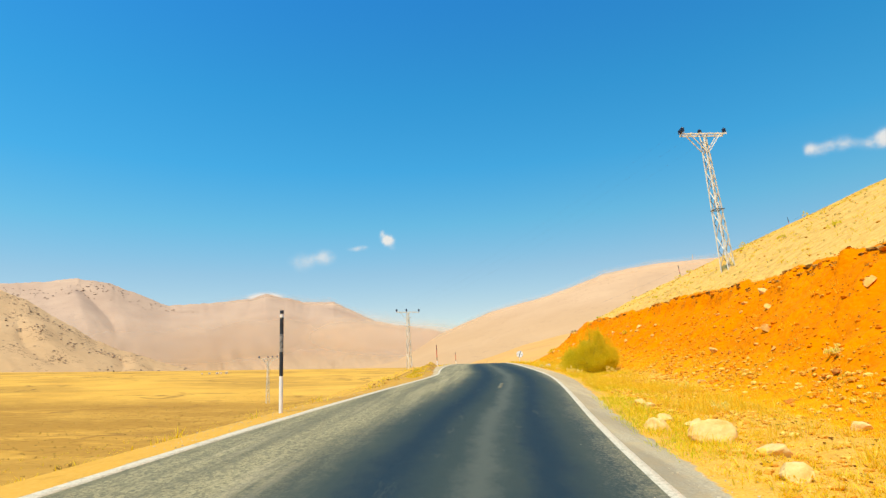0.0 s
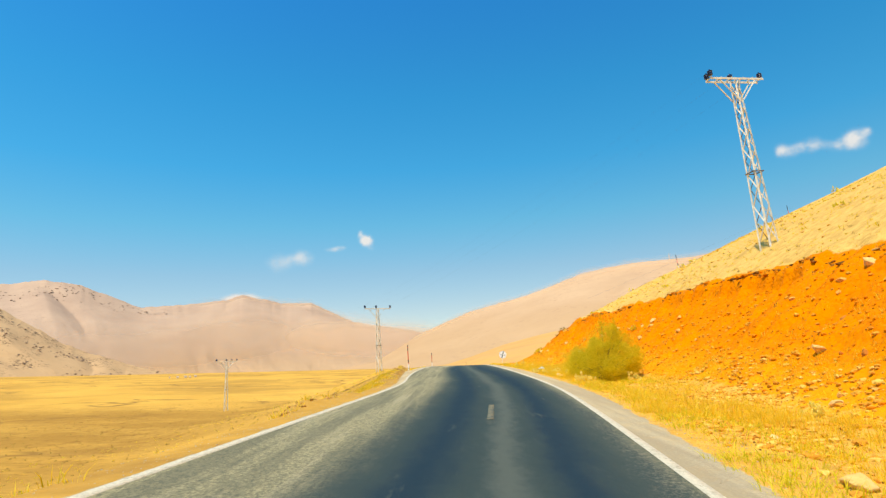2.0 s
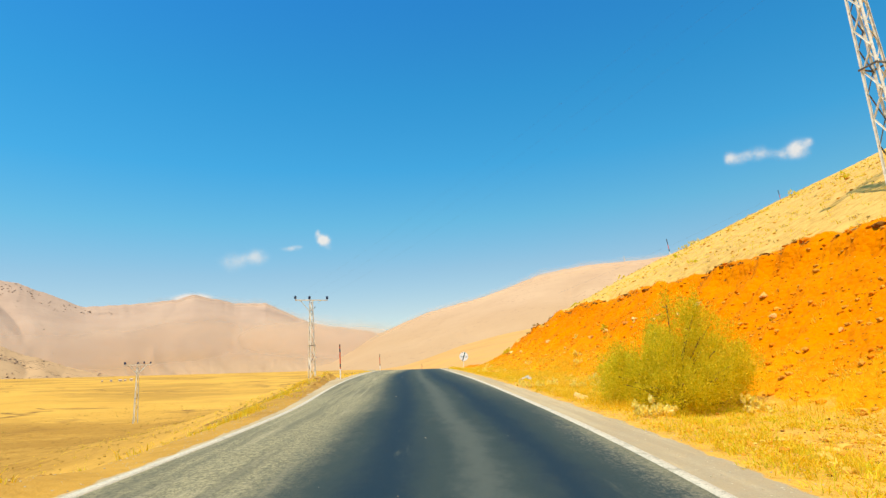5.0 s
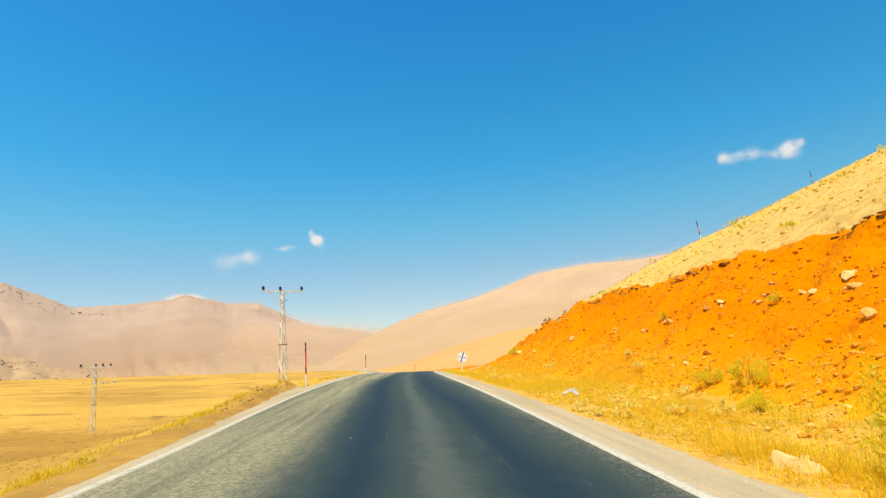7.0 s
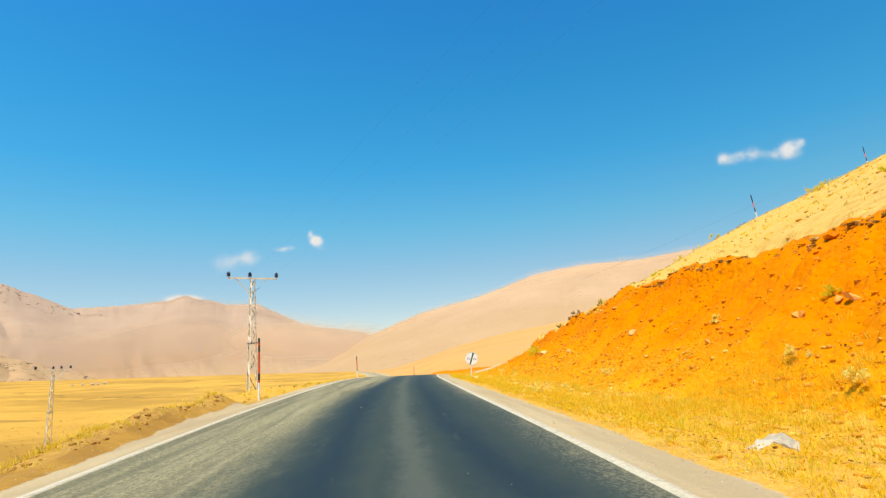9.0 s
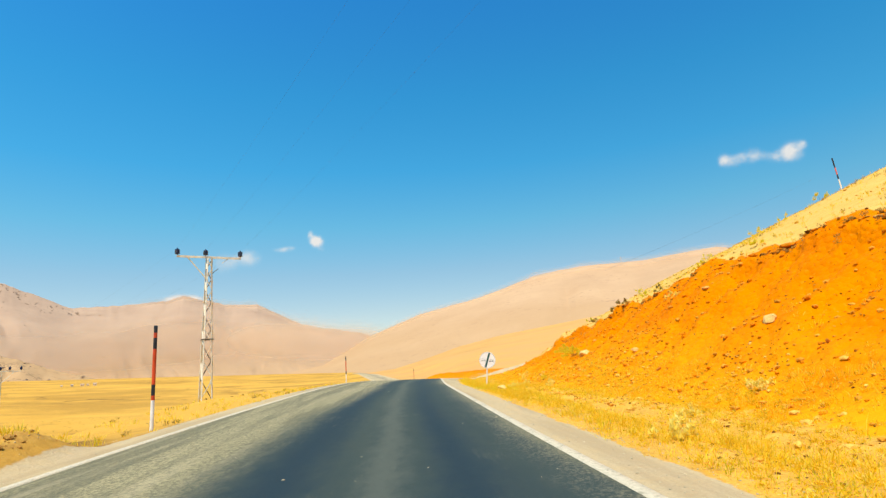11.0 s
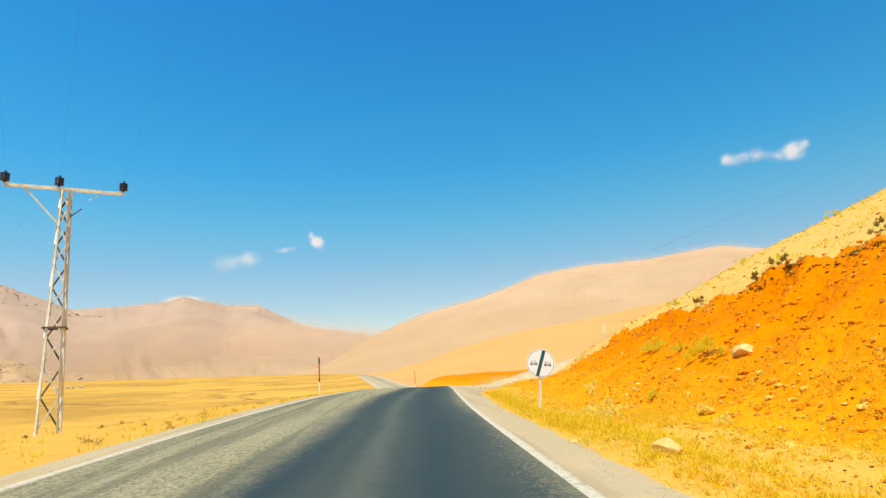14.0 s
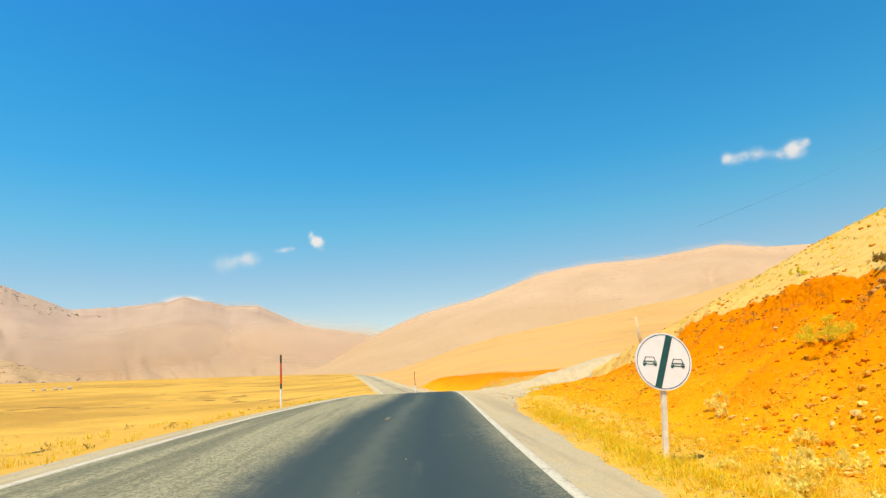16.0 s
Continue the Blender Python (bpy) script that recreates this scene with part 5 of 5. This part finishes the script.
scrub("hill_scrub", "tiny dull tussocks dotted over the dry hillside", M_SHRUB, right_spots(900, 10.4, 40, -74, 40, 55), 0.12, 24, 0.07, 56)
scrub("plain_scrub", "dark tussocks scattered down the embankment and plain", M_SHRUB, left_spots(1800, 1.2, 60, -70, 90, 57), 0.16, 26, 0.09, 58)
def crest_spots(n, spread, y0, y1, seed):
    """Places along the broken lip of the cutting."""
    rng = np.random.RandomState(seed)
    y = rng.uniform(y0, y1, n)
    y = y[rng.rand(n) < np.clip(0.5 + 3.0 * fbm(y * 0.45, 0 * y, 3, 46), 0, 1)]
    lip = 10.0 - 0.55 * np.minimum(np.interp(y, DROP_Y, DROP_Z), 4)
    u = lip - 0.9 * edge_wobble(lip, y) + rng.randn(len(y)) * spread
    return np.stack([XR(y) + u, y, right_height(u, y)], 1)


# clods coloured dark, partly in place of the shade beneath the lip
scatter("lip_clods", "dark root-bound soil clods that also stand for the lip's shade", "clods", (M_CRUMB, M_CRUMB, M_CHIP_B), crest_spots(1700, 0.14, -72, 10, 47), (0.015, 0.085), 48)
scatter("lip_turf", "ragged slabs of brown turf hanging over the cut", "turf", (M_CRUMB, M_SOILCHIP, M_CHIP_B), crest_spots(620, 0.10, -72, 14, 147), (0.05, 0.24), 148, 0.42)
scrub("lip_scrub", "dull olive tussocks on the lip of the cutting", M_SHRUB, crest_spots(420, 0.25, -72, 30, 49), 0.13, 40, 0.07, 50)
edge_keep = lambda u, y: np.clip(0.2 + 3.5 * fbm(y * 0.5, u, 3, 44), 0, 1)
tufts("edge_scrub", "dark dry scrub along the broken turf edge", M_SHRUB, right_spots(120, 9.8, 10.5, -72, 20, 43, edge_keep), (0.03, 0.11), 16, 0.16, 45, 0.008, 1.8)


def bush(name, label, x, y, height, width, n, leaf, mat, seed, group="", blobs=16, dz=0.0, skew=0.0, wood=None, slim=0.10):
    rng = np.random.RandomState(seed)
    root = thing(name, label, "bush", group, on_ground(x, y, dz))
    pts, stems = [], []
    for b in range(blobs):
        a, q = rng.rand() * 6.283, math.sqrt(rng.rand())
        rr = q * width * 0.46
        lid = height * (0.95 - 0.66 * q ** 1.15) * (1 + 0.22 * math.sin(2 * a + seed) * q) * (1 + skew * math.cos(a) * q)
        rr *= 1 + 0.3 * skew * (1 - math.cos(a)) * (1 - lid / height)
        hh = lid * rng.uniform(0.16, 1.0)
        c = np.array([math.cos(a) * rr, math.sin(a) * rr, hh])
        size = rng.uniform(0.6, 1.35)
        pts.append(leaf_cloud(rng, c, np.array([width * 0.105, width * 0.105, height * 0.15]) * size, n // blobs, leaf, slim))
        stems.append(c)
        if b % 2 == 0:
            tip = c * np.array([1.12, 1.12, 1.0]) + np.array([0, 0, height * rng.uniform(0.08, 0.24)])
            pts.append(leaf_cloud(rng, tip, np.array([width * 0.035, width * 0.035, height * 0.14]), n // blobs // 5, leaf, slim))
    V = np.concatenate(pts)
    F = (np.arange(len(V) // 4)[:, None] * 4 + np.array([[0, 1, 2, 3]])).tolist()
    crown = new("crown", link_mesh("crown", V, F, mat))
    crown.parent = root
    for c in stems[:max(5, blobs // 2)]:
        bm = bmesh.new()
        mid = Vector((c[0] * 0.35, c[1] * 0.35, c[2] * 0.55))
        bar_between(bm, (c[0] * 0.06, c[1] * 0.06, -0.1), mid, height * 0.018, round_=True)
        bar_between(bm, mid, Vector(c), height * 0.010, round_=True)
        part("stem", bm, wood or M_BARK, root)
    return root


bush("tamarisk_bush", "large feathery yellow-green bush at the foot of the bank", 4.95, -38.6, 2.65, 3.35, 130000, 0.058, M_LEAF, 71, blobs=170, skew=0.16)
M_SAGE = blade_material("sage_leaf", ((0.0, (0.70, 0.58, 0.02)), (0.6, (0.86, 0.72, 0.05)), (1.0, (0.94, 0.80, 0.14))))
M_CREAM = blade_material("cream_thistle", ((0.0, (0.93, 0.70, 0.10)), (0.5, (0.96, 0.82, 0.20)), (1.0, (0.97, 0.90, 0.38))))
M_STEM = plain_mat("straw_stem", (0.74, 0.52, 0.20), 0.9)
G_SM = "small shrubs on the bank"
for i, (x, y, h, w, n) in enumerate(((9.75, 11.7, 0.62, 1.35, 5200), (8.52, 5.5, 0.60, 1.3, 4600), (8.9, 7.9, 0.36, 0.8, 1800), (7.02, -29.9, 0.72, 0.95, 3000), (6.85, -28.5, 0.62, 0.85, 2600), (7.0, 6.0, 0.3, 0.5, 1000), (9.6, -20.6, 0.35, 0.5, 1200), (6.1, -31.6, 0.5, 0.8, 1800), (10.2, -26.6, 0.4, 0.5, 1200))):
    bush("small_shrub", "low yellow-green shrub on the orange earth bank", x, y, h, w, int(n * 1.5), 0.055, M_SAGE, 80 + i, G_SM, 30, slim=0.08)
for i, (x, y, h) in enumerate(((12.3, 12.4, 0.5), (11.9, 6.6, 0.45), (11.7, 7.6, 0.35), (12.6, 3.4, 0.4))):
    bush("lip_shrub", "dark brown-green shrub on the lip of the cutting", x, y, h, h * 1.6, 1500, 0.06, M_SHRUB, 300 + i, "shrubs on the cutting's lip", 8)
FORE = ((3.57, -59.7, 0.4), (6.98, -24.27, 0.44), (4.72, -27.8, 0.34), (2.85, -30.8, 0.36), (4.87, -30.9, 0.5), (3.25, -32.0, 0.34), (2.9, -31.7, 0.3), (3.5, -40.8, 0.5), (3.2, -40.4, 0.4), (3.9, -40.3, 0.4), (5.6, -40.3, 0.5), (5.3, -31.6, 0.5), (4.1, -30.3, 0.4), (7.6, -21.9, 0.45), (6.4, -28.0, 0.45), (5.6, -63.0, 0.4), (6.8, -59.0, 0.42), (5.2, -53.0, 0.4))
PAST = ((10.5, -2.2, 0.5), (6.86, -12.8, 0.42), (3.25, -16.4, 0.55), (5.14, -13.2, 0.3), (4.9, 4.7, 0.5), (5.05, 3.8, 0.4), (7.09, 12.0, 0.7), (7.41, 12.4, 0.6), (5.52, 6.9, 0.6), (4.65, 5.9, 0.42), (6.21, 6.8, 0.55), (5.9, 7.9, 0.45), (6.6, 8.6, 0.4), (5.0, 8.0, 0.34), (9.3, -16.0, 0.35), (5.8, 0.4, 0.4), (6.4, 1.8, 0.4))
for i, (x, y, s) in enumerate(FORE + PAST):
    bush("thistle", "dry cream-coloured thistle among the verge grass", x, y, s * 0.8, s * 1.25, 420, 0.085, M_CREAM, 120 + i, "dry thistles on the verge", 8, wood=M_STEM, slim=0.22)
for i, (x, y, s) in enumerate(((24.3, 19.2, 0.7), (23.0, -4.2, 0.6), (18.84, 4.5, 0.6), (17.9, 18.2, 0.7), (26.4, 0.5, 0.7), (18.4, -1.0, 0.5), (25.0, -2.6, 0.6), (15.5, 12.0, 0.5), (17.0, -15.0, 0.45), (19.5, 3.0, 0.5), (14.4, -22.0, 0.4), (20.5, -26.0, 0.5), (16.2, -45.0, 0.5), (22.0, -50.0, 0.6), (13.2, -4.0, 0.4), (15.0, 3.5, 0.45), (18.5, -36.0, 0.4), (13.6, 17.5, 0.45), (26.5, -14.0, 0.6), (29.5, -20.0, 0.7))):
    bush("hill_shrub", "low dull green shrub on the dry hillside", x, y, s, s * 1.5, 700, 0.07, M_SAGE, 160 + i, "shrubs on the hillside", 7)


# ---- white sheet lying in the verge ----
def litter():
    x, y = 3.85, -26.45
    bm = bmesh.new()
    n = 12
    crease = lambda v: 0.12 * math.sin(7 * v)
    fold = lambda u, v: 0.19 * (1 - abs(u - 0.1 - crease(v)) * 1.75) * (0.9 + 0.5 * v) + 0.07 * noise.noise(Vector((u * 6, v * 6, 1.0)))
    vs = [[bm.verts.new(((i / n - 0.5) * 0.58, (j / n - 0.5) * (0.16 + 0.12 * noise.noise(Vector((i * 0.4, 2, 2)))), max(0.0, fold(i / n - 0.5, j / n - 0.5)))) for j in range(n + 1)] for i in range(n + 1)]
    for i in range(n):
        for j in range(n):
            bm.faces.new((vs[i][j], vs[i + 1][j], vs[i + 1][j + 1], vs[i][j + 1]))
    bmesh.ops.solidify(bm, geom=bm.faces[:], thickness=0.006)
    me = bpy.data.meshes.new("white_sheet")
    bm.to_mesh(me)
    bm.free()
    me.materials.append(M_PAPER)
    ob = new("white_sheet", me)
    ob.matrix_world = on_ground(x, y, 0.005, -38)
    tagged(ob, "crumpled folded white sheet lying in dry grass", "litter")


litter()


# ---- far farmhouses ----
def farmhouse(x, y, w, d, h, rz):
    z = ground_z(x, y)
    root = thing("farmhouse", "tiny far whitewashed farmhouse at the plain's edge", "house", "far farmhouses", pose(x, y, z - 0.15, 0, 0, rz))
    bm = bmesh.new()
    bm_box(bm, w, d, h, Matrix.Translation((0, 0, h / 2)))
    part("wall", bm, M_WALL, root)
    bm = bmesh.new()
    pr = [(-d * 0.56, h), (d * 0.56, h), (0, h + d * 0.22)]
    a = [bm.verts.new((-w * 0.53, p, q)) for p, q in pr]
    b = [bm.verts.new((w * 0.53, p, q)) for p, q in pr]
    bm.faces.new(a[::-1])
    bm.faces.new(b)
    for k in range(3):
        bm.faces.new((a[k], a[(k + 1) % 3], b[(k + 1) % 3], b[k]))
    part("roof", bm, M_ROOF, root)
    for k in (-0.25, 0.25):
        bm = bmesh.new()
        bm_box(bm, w * 0.12, 0.12, h * 0.32, Matrix.Translation((k * w, -d / 2 - 0.02, h * 0.55)))
        part("window", bm, M_BLACK, root)


for x, y, w, d, h, rz in ((-166.4, 282.8, 1.2, 1.6, 0.9, 24), (-162.3, 284.5, 1.6, 1.6, 1.0, 24), (-160.2, 285.5, 1.1, 1.6, 0.8, 24), (-157.4, 286.8, 1.5, 1.8, 1.2, 24), (-170.4, 281.2, 0.9, 1.4, 0.7, 24)):
    farmhouse(x, y, w, d, h, rz)


# ---- clouds, drifting dust and haze sheets ----
def cloud(name, label, centre, w, h, mat):
    bm = bmesh.new()
    n = 16
    vs = [[bm.verts.new((i / n * 2 - 1, j / n * 2 - 1, 0.25 * (1 - (i / n * 2 - 1) ** 2) * (1 - (j / n * 2 - 1) ** 2))) for j in range(n + 1)] for i in range(n + 1)]
    for i in range(n):
        for j in range(n):
            bm.faces.new((vs[i][j], vs[i + 1][j], vs[i + 1][j + 1], vs[i][j + 1]))
    me = bpy.data.meshes.new(name)
    bm.to_mesh(me)
    bm.free()
    me.materials.append(mat)
    me.shade_smooth()
    ob = new(name, me)
    c = Vector(centre)
    ob.matrix_world = Matrix.Translation(c) @ c.to_track_quat("Z", "Y").to_matrix().to_4x4() @ Matrix.Rotation(math.pi, 4, "Y") @ Matrix.Diagonal((w, h, w * 0.2, 1))
    ob.visible_shadow = False
    tagged(ob, label, name.replace("_", " "), kind="structure")


cloud("cloud", "small white puffy cloud in the clear sky", (-648, 4400, 1043), 120, 120,
      vapour_material("puff_vapour", ((-0.08, 0.10, 0.34, 0.40, 1.0), (0.30, 0.08, 0.26, 0.30, 0.7), (-0.30, 0.52, 0.16, 0.22, 0.6), (0.36, -0.50, 0.25, 0.20, 0.3)), 0.85))
cloud("cloud", "soft thin white cloud low in the blue sky", (-1236, 4305, 901), 270, 150,
      vapour_material("soft_vapour", ((0.40, 0.16, 0.26, 0.36, 0.78), (0.10, 0.0, 0.25, 0.3, 0.3), (-0.30, -0.10, 0.32, 0.50, 0.5)), 0.72, 0.6))
cloud("cloud", "faint wisp of white cloud", (-881, 4372, 989), 130, 55, vapour_material("wisp_vapour", ((-0.1, -0.1, 0.5, 0.36, 0.6), (0.3, 0.2, 0.35, 0.3, 0.45)), 0.6, 0.7))
cloud("cloud", "long white cloud with a bright head above the hill", (2525, 3573, 1328), 345, 165,
      vapour_material("long_vapour", ((0.54, -0.10, 0.20, 0.34, 1.0), (0.32, -0.20, 0.18, 0.26, 0.55), (0.74, 0.06, 0.08, 0.18, 0.6), (-0.20, 0.10, 0.20, 0.30, 0.6), (-0.45, 0.0, 0.18, 0.24, 0.5), (-0.68, 0.10, 0.12, 0.30, 0.6), (0.08, -0.08, 0.22, 0.18, 0.3)), 0.82, 0.75))
cloud("cloud", "white cloud cap behind the mountain peak", (-1620, 4345, 654), 210, 95, vapour_material("cap_vapour", ((0.0, -0.15, 0.5, 0.34, 1.2), (-0.3, -0.25, 0.3, 0.2, 0.8), (0.4, -0.2, 0.3, 0.2, 0.7)), 0.85, 0.6))
HAZE_DUST = (0.78, 0.555, 0.37)
cloud("dust_haze", "pale dust drifting across the valley mouth", (-240, 1550, 96), 380, 120,
      vapour_material("valley_dust", ((-0.30, 0.12, 0.34, 0.44, 1.0), (0.15, -0.05, 0.42, 0.40, 1.0), (0.5, -0.2, 0.3, 0.32, 0.8)), 0.66, 0.22, 0.010, HAZE_DUST))
# added sheet for distance haze, lightening the mountains' feet
cloud("dust_haze", "pale haze sheet before the far mountains", (-800, 1500, 125), 600, 150,
      vapour_material("foot_haze", ((-0.3, -0.2, 0.55, 0.50, 1.0), (0.4, -0.05, 0.45, 0.50, 1.0)), 0.5, 0.35, 0.006, HAZE_DUST))


def crest_haze(label, az, el, a0, a1, dist, below, above, dense, seed):
    """An added sheet that hazes a ridge's skyline: rises a little, thins out upwards."""
    a = np.linspace(a0, a1, 120)
    crest = dist * np.tan(np.radians(np.interp(a, az, el)))
    t = np.linspace(0, 1, 9)
    A, Tt = np.meshgrid(a, t, indexing="ij")
    vary_top = 1 + 0.9 * fbm(A * 0.5, 0 * A, 3, seed)
    Z = crest[:, None] - below + (below + above * vary_top) * Tt
    V = np.stack([dist * np.sin(np.radians(A)), dist * np.cos(np.radians(A)), Z], -1).reshape(-1, 3)
    me = link_mesh("dust_haze", V, [f[::-1] for f in grid_faces(120, 9)], M_VEIL, True)
    ends = sstep(a0, a0 + 4, A) * (1 - sstep(a1 - 4, a1, A))
    fade = me.attributes.new("fade", "FLOAT", "POINT")
    fade.data.foreach_set("value", np.ascontiguousarray(dense * ends * sstep(0.0, 0.45, Tt) * (1 - sstep(0.45, 1.0, Tt)), dtype=np.float32).ravel())
    ob = tagged(new("dust_haze", me), label, "dust haze", kind="structure")
    ob.visible_shadow = False


haze_nodes = Nodes("haze_veil", 1.0)
haze_nodes.colour(HAZE_DUST)
haze_nodes.put(haze_nodes.b.inputs["Alpha"], haze_nodes.math("MULTIPLY", haze_nodes.attr("fade"), haze_nodes.step(haze_nodes.noise(0.012, 4, 0.5), 0.25, 0.65, 0.6, 1.0)))
M_VEIL = haze_nodes.m
# veils added to soften both skylines with haze
crest_haze("thin haze veil softening the bare hill's crest", HILL_AZ, HILL_EL, -5.0, 36.0, 1440, 26, 15, 0.62, 3)
crest_haze("thin haze veil softening the far range's crest", RANGE_AZ, RANGE_EL, -26.0, 2.0, 3540, 70, 34, 0.45, 5)
